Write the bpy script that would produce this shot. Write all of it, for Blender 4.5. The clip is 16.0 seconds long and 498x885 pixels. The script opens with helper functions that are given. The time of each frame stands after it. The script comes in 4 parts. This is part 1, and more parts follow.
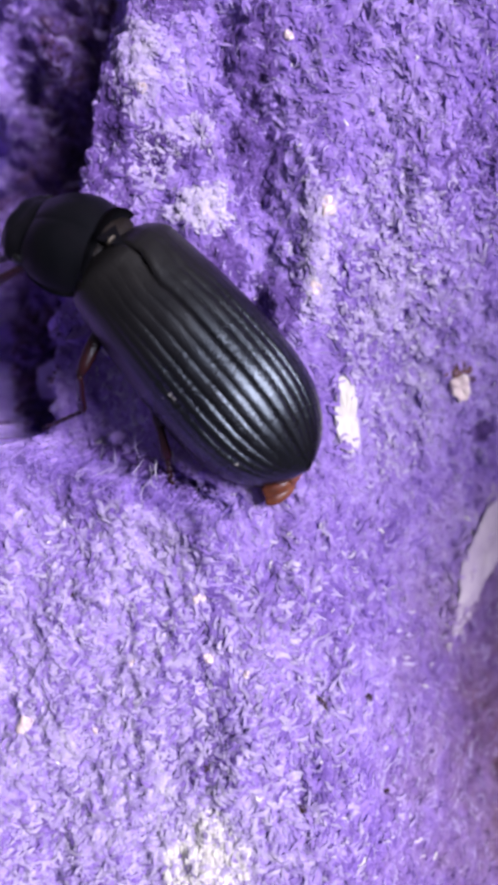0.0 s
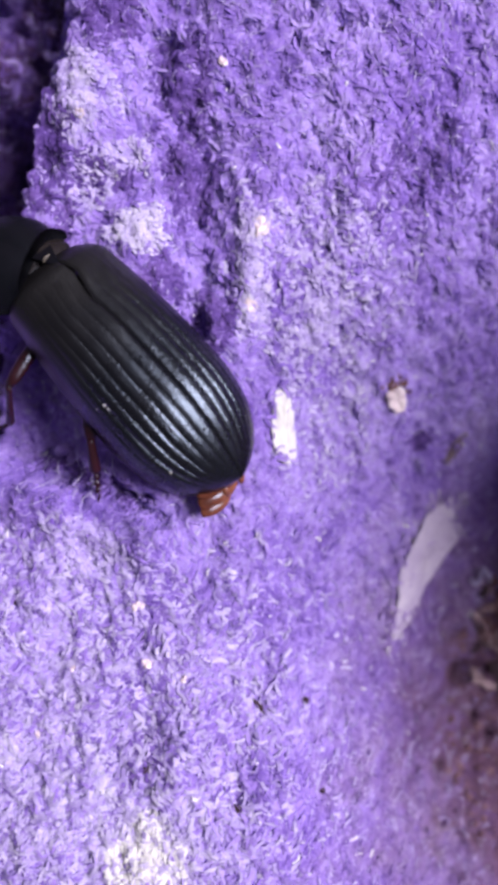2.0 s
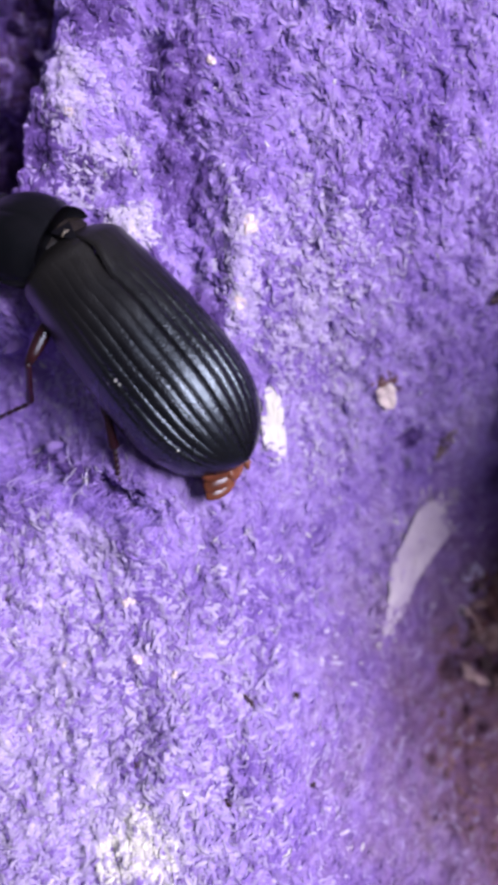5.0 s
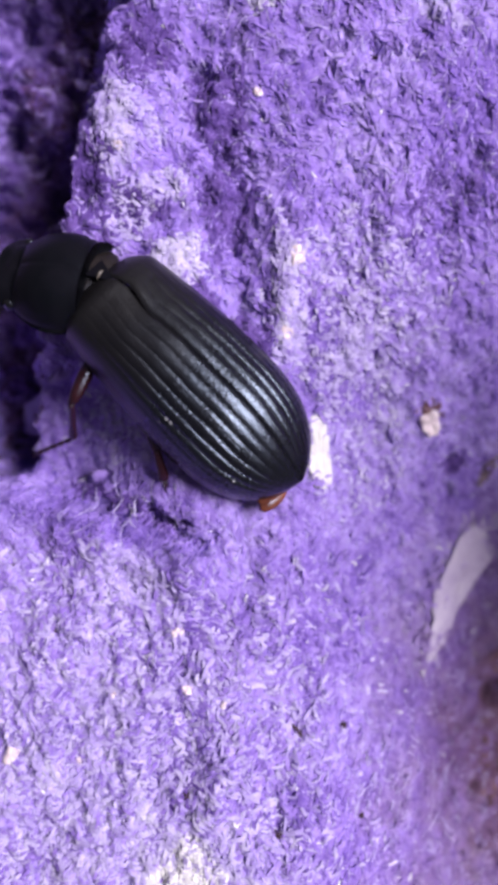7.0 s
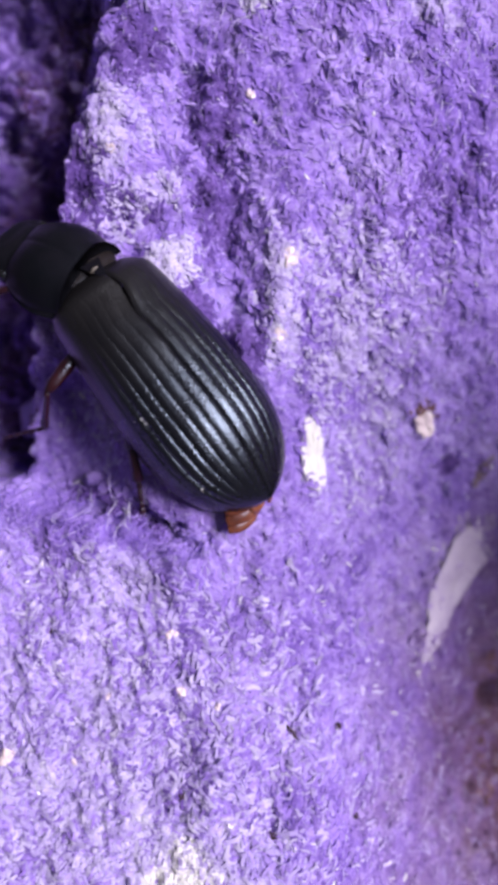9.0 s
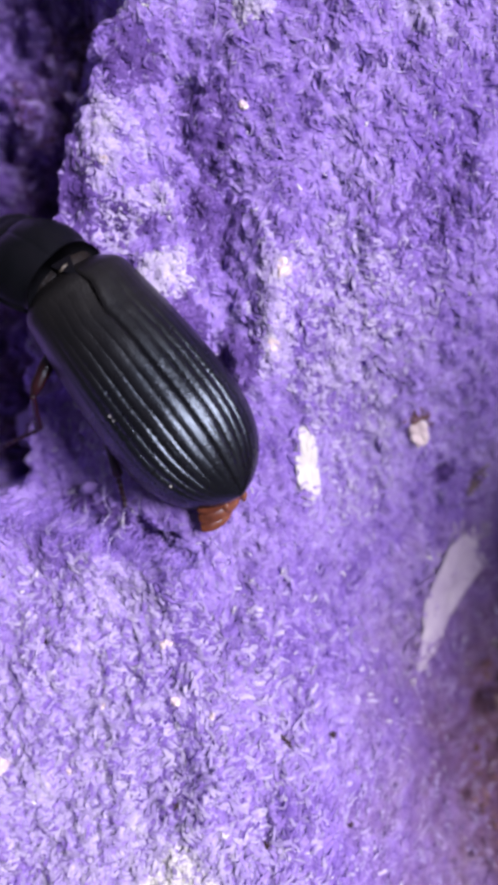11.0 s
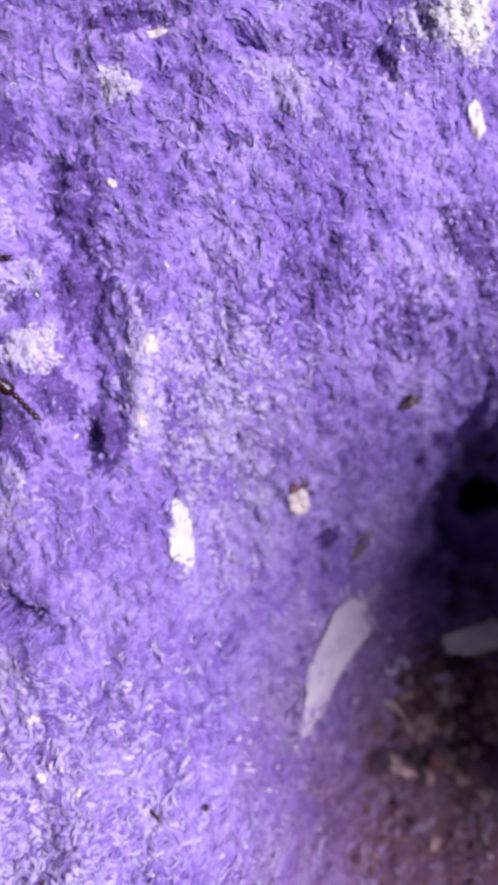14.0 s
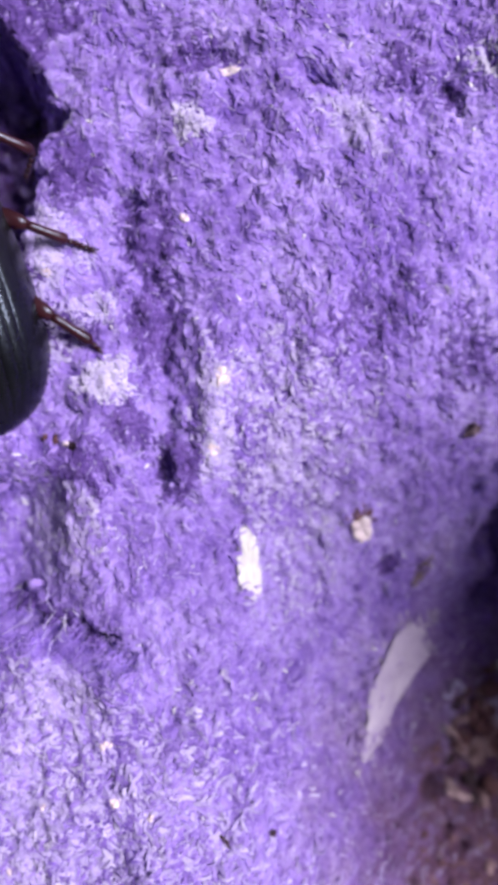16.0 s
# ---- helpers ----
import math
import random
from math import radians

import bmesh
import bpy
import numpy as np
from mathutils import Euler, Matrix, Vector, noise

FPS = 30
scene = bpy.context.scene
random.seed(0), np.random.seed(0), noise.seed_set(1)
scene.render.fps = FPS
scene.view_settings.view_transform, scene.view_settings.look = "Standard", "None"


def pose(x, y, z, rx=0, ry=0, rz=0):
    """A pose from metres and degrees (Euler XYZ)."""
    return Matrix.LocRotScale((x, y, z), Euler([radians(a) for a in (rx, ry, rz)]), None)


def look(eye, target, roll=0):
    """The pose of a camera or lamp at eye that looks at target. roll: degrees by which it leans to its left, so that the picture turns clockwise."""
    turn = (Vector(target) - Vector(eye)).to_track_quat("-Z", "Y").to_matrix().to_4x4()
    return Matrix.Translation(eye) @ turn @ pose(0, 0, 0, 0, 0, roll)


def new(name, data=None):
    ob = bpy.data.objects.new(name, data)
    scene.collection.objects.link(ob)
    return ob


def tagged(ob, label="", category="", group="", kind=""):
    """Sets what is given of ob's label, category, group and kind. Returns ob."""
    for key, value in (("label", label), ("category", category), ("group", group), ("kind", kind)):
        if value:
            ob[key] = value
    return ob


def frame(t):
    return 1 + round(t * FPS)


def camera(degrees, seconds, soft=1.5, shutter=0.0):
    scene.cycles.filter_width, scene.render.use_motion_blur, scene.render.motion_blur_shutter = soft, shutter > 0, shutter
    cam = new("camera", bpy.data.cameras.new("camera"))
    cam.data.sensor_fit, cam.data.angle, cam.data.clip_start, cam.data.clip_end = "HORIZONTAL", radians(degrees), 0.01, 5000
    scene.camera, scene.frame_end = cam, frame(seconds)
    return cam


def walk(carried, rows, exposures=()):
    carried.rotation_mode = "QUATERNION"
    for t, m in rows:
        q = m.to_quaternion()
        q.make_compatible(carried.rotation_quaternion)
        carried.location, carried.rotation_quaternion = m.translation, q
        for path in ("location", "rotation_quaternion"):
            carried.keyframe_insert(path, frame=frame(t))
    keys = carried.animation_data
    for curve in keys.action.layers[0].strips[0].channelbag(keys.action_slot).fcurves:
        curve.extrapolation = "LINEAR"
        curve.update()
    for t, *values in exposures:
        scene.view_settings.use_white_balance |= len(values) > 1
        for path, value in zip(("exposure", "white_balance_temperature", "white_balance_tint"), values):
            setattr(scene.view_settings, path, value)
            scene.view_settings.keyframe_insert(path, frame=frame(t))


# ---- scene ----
MM = 0.001
cam = camera(40.4, 16.0, soft=5.2, shutter=0.4)
cam.data.dof.use_dof = True
cam.data.dof.focus_distance = 0.0288
cam.data.dof.aperture_fstop = 40.0
METRES, EYE, TILT, LEAN, TURN = 0.025, 0.029, -90.0, 0.0, 0.0
ROWS = [
    (0.0, 0.0, 0.0, 0.0, 0.0, 0.0, -0.0),
    (0.5, -0.0167, -0.0108, 0.0082, 0.29, 0.07, 0.09),
    (1.0, 0.0358, -0.0208, 0.0039, -0.02, -0.04, 0.12),
    (1.5, 0.0966, -0.0323, 0.0063, -0.13, -0.18, 0.19),
    (2.0, 0.1027, -0.0408, 0.0207, -0.39, 0.03, 0.18),
    (2.5, 0.1102, -0.0317, 0.0141, -0.29, -0.06, 0.23),
    (3.0, 0.0933, -0.0319, 0.0212, -0.15, -0.02, 0.29),
    (3.5, 0.1148, -0.0346, 0.0139, -0.27, -0.17, 0.29),
    (4.0, 0.1235, -0.0465, 0.0153, -0.32, -0.26, 0.32),
    (6.5, 0.1176, -0.0486, 0.0422, -0.08, 0.27, 0.42),
    (7.0, 0.0497, -0.0483, 0.0622, 0.23, 0.33, 0.58),
    (7.5, 0.0566, -0.0502, 0.0654, 0.28, 0.29, 0.63),
    (8.0, 0.0372, -0.0524, 0.0743, 0.42, 0.35, 0.67),
    (8.5, 0.0543, -0.0505, 0.0682, 0.41, 0.24, 0.7),
    (11.0, 0.0823, -0.0528, 0.0871, 0.69, 0.17, 0.87),
    (11.5, 0.1627, -0.0935, 0.1836, 0.58, 0.62, 0.85),
    (12.0, 0.2398, -0.0707, 0.1739, 0.27, 0.36, 0.72),
    (12.5, 0.2774, -0.0568, 0.1518, 0.2, 0.3, 0.77),
    (13.0, 0.2865, -0.0617, 0.1816, 0.21, 0.55, 0.8),
    (13.5, 0.3119, -0.0635, 0.2033, 0.09, 0.72, 0.84),
    (14.0, 0.3088, -0.0586, 0.2066, 0.14, 0.72, 0.85),
    (14.5, 0.2245, -0.0669, 0.2413, 0.59, 1.05, 0.91),
    (15.0, 0.1977, -0.0678, 0.2446, 0.8, 1.09, 0.83),
    (15.5, 0.1581, -0.0781, 0.2722, 1.07, 1.27, 0.74),
    (16.0, 0.1963, -0.0779, 0.2535, 0.79, 1.14, 0.72),
]
walk(cam, [(t, pose(0, 0, EYE, TILT, LEAN, TURN) @ pose(METRES * x, METRES * y, METRES * z, 90 + pitch, roll, yaw)) for t, x, y, z, yaw, pitch, roll in ROWS],
     exposures=[(0.0, 0.31), (16.0, 0.31)])

# ---- light: bright soft daylight from high above, from the right ----
SUN_ELEVATION, SUN_AZIMUTH = 46.0, 76.0
sky_world = bpy.data.worlds.new("sky")
sky_world.use_nodes = True
scene.world = sky_world
wt = sky_world.node_tree
sky = wt.nodes.new("ShaderNodeTexSky")
sky.sky_type, sky.sun_disc = "NISHITA", False
sky.sun_elevation, sky.sun_rotation = radians(SUN_ELEVATION), radians(SUN_AZIMUTH)
# the room's pale walls even out the sky's blue
room = wt.nodes.new("ShaderNodeMix")
room.data_type = "RGBA"
room.inputs[0].default_value = 0.6
room.inputs[7].default_value = (9.0, 8.2, 8.6, 1)
wt.links.new(sky.outputs[0], room.inputs[6])
wt.links.new(room.outputs[2], wt.nodes["Background"].inputs[0])
wt.nodes["Background"].inputs[1].default_value = 0.012
sun = new("sun", bpy.data.lights.new("sun", "SUN"))
sun.data.energy, sun.data.angle, sun.data.color = 5.0, radians(30), (1.0, 0.96, 0.94)
_az, _el = radians(SUN_AZIMUTH), radians(SUN_ELEVATION)
sun.matrix_world = look((0.3 * math.sin(_az) * math.cos(_el), 0.3 * math.cos(_az) * math.cos(_el), 0.3 * math.sin(_el)), (0, 0, 0))


# ---- materials ----
def material(name, rough=0.8, spec=0.3):
    m = bpy.data.materials.new(name)
    m.use_nodes = True
    b = m.node_tree.nodes["Principled BSDF"]
    b.inputs["Roughness"].default_value = rough
    b.inputs["Specular IOR Level"].default_value = spec
    return m, m.node_tree, b


def node(nt, kind, **values):
    n = nt.nodes.new(kind)
    for key, v in values.items():
        n.inputs[key.replace("_", " ")].default_value = v
    return n


def noise_tex(nt, scale, detail=3.0, rough=0.6, coords=None):
    """Noise at a scale given in features per millimetre."""
    if coords is None:
        coords = nt.nodes.new("ShaderNodeTexCoord").outputs["Object"]
    n = node(nt, "ShaderNodeTexNoise", Scale=scale * 1000.0, Detail=detail, Roughness=rough)
    nt.links.new(coords, n.inputs["Vector"])
    return n.outputs["Fac"]


def ramp(nt, fac, stops):
    r = nt.nodes.new("ShaderNodeValToRGB")
    els = r.color_ramp.elements
    while len(els) < len(stops):
        els.new(0.5)
    for e, (p, c) in zip(els, stops):
        e.position, e.color = p, (*c, 1)
    nt.links.new(fac, r.inputs[0])
    return r.outputs[0]


def mix(nt, fac, a, b, blend="MIX"):
    n = nt.nodes.new("ShaderNodeMix")
    n.data_type, n.blend_type = "RGBA", blend
    for sock, v in ((n.inputs[0], fac), (n.inputs[6], a), (n.inputs[7], b)):
        if isinstance(v, bpy.types.NodeSocket):
            nt.links.new(v, sock)
        elif isinstance(v, tuple):
            sock.default_value = (*v, 1)
        else:
            sock.default_value = v
    return n.outputs[2]


def calc(nt, op, a, b=0.0, clamp=False):
    n = nt.nodes.new("ShaderNodeMath")
    n.operation, n.use_clamp = op, clamp
    for sock, v in zip(n.inputs, (a, b)):
        if isinstance(v, bpy.types.NodeSocket):
            nt.links.new(v, sock)
        else:
            sock.default_value = v
    return n.outputs[0]


def bump(nt, bsdf, height, distance, strength=1.0):
    n = node(nt, "ShaderNodeBump", Strength=strength, Distance=distance)
    nt.links.new(height, n.inputs["Height"])
    nt.links.new(n.outputs[0], bsdf.inputs["Normal"])


PURPLES = [(0.0, (0.11, 0.048, 0.33)), (0.25, (0.22, 0.121, 0.55)), (0.5, (0.36, 0.227, 0.73)), (0.75, (0.51, 0.375, 0.88)), (1.0, (0.72, 0.59, 0.96))]


def dirt_mask(nt):
    """Brown dust of droppings and bran that has gathered low in the cup: 0 outside, 1 in the middle of the heap."""
    pos = nt.nodes.new("ShaderNodeNewGeometry").outputs["Position"]
    shift = nt.nodes.new("ShaderNodeVectorMath")
    shift.operation = "SUBTRACT"
    nt.links.new(pos, shift.inputs[0])
    shift.inputs[1].default_value = (21.3 * MM, -15.5 * MM, -9 * MM)
    length = nt.nodes.new("ShaderNodeVectorMath")
    length.operation = "LENGTH"
    nt.links.new(shift.outputs[0], length.inputs[0])
    near = calc(nt, "MULTIPLY_ADD", length.outputs["Value"], -1 / (12 * MM))
    near.node.inputs[2].default_value = 1.55
    patchy = calc(nt, "MULTIPLY_ADD", noise_tex(nt, 0.45, 4.0, 0.7, pos), 1.3)
    patchy.node.inputs[2].default_value = -0.65
    return calc(nt, "ADD", near, patchy, clamp=True)


def let_through(nt, b, col, share):
    """Thin paper fibre lets part of the light through to its other side."""
    back = nt.nodes.new("ShaderNodeBsdfTranslucent")
    blend = nt.nodes.new("ShaderNodeMixShader")
    blend.inputs[0].default_value = share
    nt.links.new(col, back.inputs["Color"])
    nt.links.new(b.outputs[0], blend.inputs[1])
    nt.links.new(back.outputs[0], blend.inputs[2])
    nt.links.new(blend.outputs[0], nt.nodes["Material Output"].inputs["Surface"])


def pulp_material(name, islands, shift=0.0):
    m, nt, b = material(name, 0.88, 0.2)
    pos = nt.nodes.new("ShaderNodeNewGeometry")
    fine = noise_tex(nt, 1.4, 3.0, 0.6, pos.outputs["Position"])
    broad = noise_tex(nt, 0.22, 4.0, 0.6, pos.outputs["Position"])
    t = calc(nt, "ADD", calc(nt, "MULTIPLY", fine, 0.6), calc(nt, "MULTIPLY", broad, 1.1))
    t = calc(nt, "ADD", t, -0.33 + shift)
    if islands:
        own = calc(nt, "MULTIPLY", calc(nt, "SUBTRACT", pos.outputs["Random Per Island"], 0.5), 0.28)
        t = calc(nt, "ADD", t, own, clamp=True)
    col = ramp(nt, t, PURPLES)
    grain = noise_tex(nt, 7.0, 2.0, 0.6, pos.outputs["Position"])
    brown = ramp(nt, grain, [(0.25, (0.035, 0.012, 0.022)), (0.5, (0.115, 0.047, 0.085)), (0.8, (0.24, 0.128, 0.185))])
    col = mix(nt, calc(nt, "MULTIPLY", dirt_mask(nt), 0.92), col, brown)
    nt.links.new(col, b.inputs["Base Color"])
    if islands:
        let_through(nt, b, col, 0.22)
    b.inputs["Sheen Weight"].default_value = 0.15
    b.inputs["Sheen Roughness"].default_value = 0.5
    bump(nt, b, noise_tex(nt, 9.0, 4.0, 0.7, pos.outputs["Position"]), 0.03 * MM, 0.18)
    return m


PULP = pulp_material("moulded_pulp", False, -0.04)
FIBRE = pulp_material("pulp_fibre", True)


def speckled(name, stops, scale, rough=0.7, spec=0.3, relief=0.03, thin=0.0):
    """A matt material whose colour wanders through the stops with a grain of its own."""
    m, nt, b = material(name, rough, spec)
    coords = nt.nodes.new("ShaderNodeTexCoord").outputs["Object"]
    own = nt.nodes.new("ShaderNodeNewGeometry").outputs["Random Per Island"]
    t = calc(nt, "ADD", noise_tex(nt, scale, 4.0, 0.65, coords), calc(nt, "MULTIPLY", calc(nt, "SUBTRACT", own, 0.5), 0.32), clamp=True)
    col = ramp(nt, t, stops)
    nt.links.new(col, b.inputs["Base Color"])
    if thin:
        let_through(nt, b, col, thin)
    bump(nt, b, noise_tex(nt, scale * 2.5, 3.0, 0.6, coords), relief * MM, 0.7)
    return m


WHITE_FIBRE = speckled("bleached_fibre", [(0.1, (0.70, 0.62, 0.84)), (0.4, (0.84, 0.79, 0.90)), (0.8, (0.94, 0.91, 0.94))], 1.2, thin=0.2)
PALE_FIBRE = speckled("pale_lilac_fibre", [(0.1, (0.32, 0.22, 0.64)), (0.5, (0.51, 0.41, 0.80)), (0.9, (0.74, 0.67, 0.92))], 1.0, thin=0.2)
# deep violet, also laid in pits and the crease as painted shade
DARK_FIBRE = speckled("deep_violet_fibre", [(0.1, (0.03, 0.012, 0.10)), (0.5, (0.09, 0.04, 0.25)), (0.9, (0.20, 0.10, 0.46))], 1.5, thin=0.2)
SOFT_FIBRE = speckled("washed_lilac_fibre", [(0.1, (0.42, 0.32, 0.72)), (0.5, (0.61, 0.53, 0.84)), (0.9, (0.79, 0.74, 0.92))], 1.0, thin=0.2)
# dyed fibre, also laid on the valley floor as painted shade
DEEP_FIBRE = speckled("dyed_shade_violet", [(0.1, (0.07, 0.03, 0.21)), (0.5, (0.15, 0.075, 0.38)), (0.9, (0.27, 0.15, 0.56))], 0.8, thin=0.2)
# wine tint with the valley's shade put into the colour
WINE_SHADE_FIBRE = speckled("wine_shade_fibre", [(0.1, (0.030, 0.010, 0.045)), (0.5, (0.085, 0.033, 0.125)), (0.9, (0.19, 0.09, 0.29))], 0.7, thin=0.2)
PAPER = speckled("white_paper", [(0.2, (0.56, 0.50, 0.62)), (0.6, (0.72, 0.68, 0.74)), (0.9, (0.80, 0.77, 0.79))], 1.6, 0.7)
GREY_PAPER = speckled("grey_paper", [(0.2, (0.36, 0.28, 0.50)), (0.55, (0.48, 0.40, 0.60)), (0.9, (0.58, 0.51, 0.66))], 0.8, 0.8)
PINK_FLAKE = speckled("pinkish_husk", [(0.2, (0.52, 0.35, 0.46)), (0.5, (0.70, 0.56, 0.67)), (0.8, (0.90, 0.82, 0.89))], 2.2, 0.4, 0.5)
BRAN = speckled("bran", [(0.15, (0.04, 0.012, 0.02)), (0.45, (0.115, 0.045, 0.058)), (0.8, (0.26, 0.145, 0.165))], 2.0, 0.7)
DULL_BRAN = speckled("dull_bran", [(0.2, (0.035, 0.02, 0.04)), (0.5, (0.12, 0.075, 0.11)), (0.8, (0.30, 0.22, 0.28))], 2.0, 0.7)
DARK_CRUMB = speckled("dark_dropping", [(0.2, (0.012, 0.006, 0.014)), (0.8, (0.06, 0.03, 0.05))], 3.0, 0.75)
SOIL = speckled("bin_litter", [(0.2, (0.010, 0.006, 0.007)), (0.5, (0.025, 0.015, 0.014)), (0.8, (0.06, 0.04, 0.03))], 0.9, 0.95)


def shell_material(name, stops, rough, punct, relief, shine=0.7, worn=False):
    """Beetle cuticle: nearly black, satin, covered with fine pits."""
    m, nt, b = material(name, rough, shine)
    coords = nt.nodes.new("ShaderNodeTexCoord").outputs["Object"]
    nt.links.new(ramp(nt, noise_tex(nt, 0.5, 4.0, 0.6, coords), stops), b.inputs["Base Color"])
    cells = node(nt, "ShaderNodeTexVoronoi", Scale=punct * 1000.0)
    nt.links.new(coords, cells.inputs["Vector"])
    pits = calc(nt, "MULTIPLY", cells.outputs["Distance"], 1.6, clamp=True)
    h = calc(nt, "ADD", pits, calc(nt, "MULTIPLY", noise_tex(nt, 3.0, 4.0, 0.7, coords), 0.8))
    if worn:
        # cross wrinkles over the ribs
        squeeze = nt.nodes.new("ShaderNodeMapping")
        squeeze.inputs["Scale"].default_value = (1.0, 3.2, 1.0)
        nt.links.new(coords, squeeze.inputs["Vector"])
        h = calc(nt, "ADD", h, calc(nt, "MULTIPLY", noise_tex(nt, 2.4, 2.0, 0.5, squeeze.outputs[0]), 0.5))
    bump(nt, b, h, relief * MM, 0.9)
    b.inputs["Specular Tint"].default_value = (0.60, 0.70, 1.0, 1)
    wear = calc(nt, "MULTIPLY_ADD", noise_tex(nt, 1.1, 3.0, 0.6, coords), 0.22)
    wear.node.inputs[2].default_value = rough - 0.11
    if worn:
        # the front third is rubbed matt and brownish
        axes = nt.nodes.new("ShaderNodeSeparateXYZ")
        nt.links.new(coords, axes.inputs[0])
        front = calc(nt, "MULTIPLY_ADD", axes.outputs["Y"], 1 / (4.5 * MM))
        front.node.inputs[2].default_value = -0.05
        front = calc(nt, "ADD", front, calc(nt, "MULTIPLY", calc(nt, "SUBTRACT", noise_tex(nt, 0.8, 3.0, 0.6, coords), 0.5), 0.8), clamp=True)
        wear = calc(nt, "ADD", wear, calc(nt, "MULTIPLY", front, 0.16))
        nt.links.new(mix(nt, front, ramp(nt, noise_tex(nt, 0.5, 4.0, 0.6, coords), stops), (0.007, 0.006, 0.0075)), b.inputs["Base Color"])
        nt.links.new(mix(nt, front, (0.60, 0.70, 1.0), (0.60, 0.60, 0.70)), b.inputs["Specular Tint"])
    nt.links.new(wear, b.inputs["Roughness"])
    return m


ELYTRON = shell_material("elytron_cuticle", [(0.3, (0.003, 0.003, 0.005)), (0.7, (0.006, 0.005, 0.007))], 0.27, 10.0, 0.008, 0.8, True)
CUTICLE = shell_material("thorax_cuticle", [(0.3, (0.004, 0.0045, 0.007)), (0.7, (0.007, 0.006, 0.010))], 0.42, 10.0, 0.005, 0.13)
LEG = shell_material("leg_cuticle", [(0.3, (0.010, 0.0025, 0.004)), (0.7, (0.042, 0.008, 0.013))], 0.30, 8.0, 0.008)
MEMBRANE = shell_material("pale_membrane", [(0.3, (0.10, 0.08, 0.075)), (0.7, (0.26, 0.22, 0.20))], 0.3, 4.0, 0.01)
WAIST = shell_material("waist_skin", [(0.3, (0.006, 0.0045, 0.005)), (0.7, (0.018, 0.013, 0.013))], 0.5, 5.0, 0.02, 0.2)
TIP = shell_material("amber_abdomen", [(0.3, (0.04, 0.014, 0.010)), (0.45, (0.11, 0.032, 0.02)), (0.7, (0.25, 0.09, 0.055))], 0.25, 2.5, 0.003, 0.5)
EYE_BLACK = shell_material("compound_eye", [(0.3, (0.006, 0.005, 0.006)), (0.7, (0.01, 0.009, 0.01))], 0.25, 16.0, 0.01)


# ---- mesh helpers (all lengths in millimetres) ----
def mesh_of(name, verts, faces, mat, smooth=True):
    me = bpy.data.meshes.new(name)
    me.from_pydata([(x * MM, y * MM, z * MM) for x, y, z in verts], [], faces)
    me.materials.append(mat)
    if smooth:
        me.polygons.foreach_set("use_smooth", [True] * len(me.polygons))
    me.update()
    return me


def quad_mesh(name, co, quads, mat):
    """A smooth mesh of quads from arrays, in metres."""
    me = bpy.data.meshes.new(name)
    me.vertices.add(len(co))
    me.vertices.foreach_set("co", np.ascontiguousarray(co, np.float32).ravel())
    me.loops.add(quads.size)
    me.loops.foreach_set("vertex_index", np.ascontiguousarray(quads, np.int32).ravel())
    me.polygons.add(len(quads))
    me.polygons.foreach_set("loop_start", np.arange(0, quads.size, 4, dtype=np.int32))
    me.polygons.foreach_set("use_smooth", np.ones(len(quads), bool))
    me.materials.append(mat)
    me.update(calc_edges=True)
    return me


def part(name, me, parent, label=""):
    ob = new(name, me)
    ob.parent = parent
    return tagged(ob, label)


def grid_faces(nu, nv, wrap=False, flip=False):
    out = []
    for i in range(nu - 1):
        for j in range(nv if wrap else nv - 1):
            k = (j + 1) % nv
            f = (i * nv + j, i * nv + k, (i + 1) * nv + k, (i + 1) * nv + j)
            out.append(f[::-1] if flip else f)
    return out


def tube(points, radii, sides=10, flat=1.0):
    """Verts and faces of a closed tube along points with a radius at each; flat squeezes it in its second direction."""
    pts = [Vector(p) for p in points]
    verts = []
    for i, p in enumerate(pts):
        way = (pts[min(i + 1, len(pts) - 1)] - pts[max(i - 1, 0)]).normalized()
        a = way.cross(Vector((0, 0, 1)) if abs(way.z) < 0.9 else Vector((1, 0, 0))).normalized()
        b = way.cross(a)
        for k in range(sides):
            w = 2 * math.pi * k / sides
            q = p + a * (radii[i] * math.cos(w)) + b * (radii[i] * flat * math.sin(w))
            verts.append(tuple(q))
    faces = grid_faces(len(pts), sides, wrap=True)
    faces.append(tuple(range(sides))[::-1])
    faces.append(tuple((len(pts) - 1) * sides + k for k in range(sides)))
    return verts, faces


def joined(pieces):
    verts, faces = [], []
    for v, f in pieces:
        n = len(verts)
        verts += v
        faces += [tuple(i + n for i in q) for q in f]
    return verts, faces


def blob(cx, cy, cz, rx, ry, rz, nu=10, nv=14, rough=0.0, seed=0.0, power=1.0):
    """A closed rounded lump; rough shakes its surface, power below 1 makes it boxier."""
    verts = []
    for i in range(nu + 1):
        a = math.pi * (0.02 + 0.96 * i / nu)
        for j in range(nv):
            w = 2 * math.pi * j / nv
            d = Vector((math.sin(a) * math.cos(w), math.sin(a) * math.sin(w), math.cos(a)))
            k = 1 + rough * noise.noise(d * 2.1 + Vector((seed, seed * 1.7, -seed)))
            d = Vector([math.copysign(abs(c) ** power, c) for c in d])
            verts.append((cx + rx * d.x * k, cy + ry * d.y * k, cz + rz * d.z * k))
    faces = grid_faces(nu + 1, nv, wrap=True)
    faces.append(tuple(range(nv))[::-1])
    faces.append(tuple(nu * nv + k for k in range(nv)))
    return verts, faces


# ---- the ground form of the moulded pulp, in millimetres ----
def smooth(t):
    t = np.clip(t, 0, 1)
    return t * t * (3 - 2 * t)


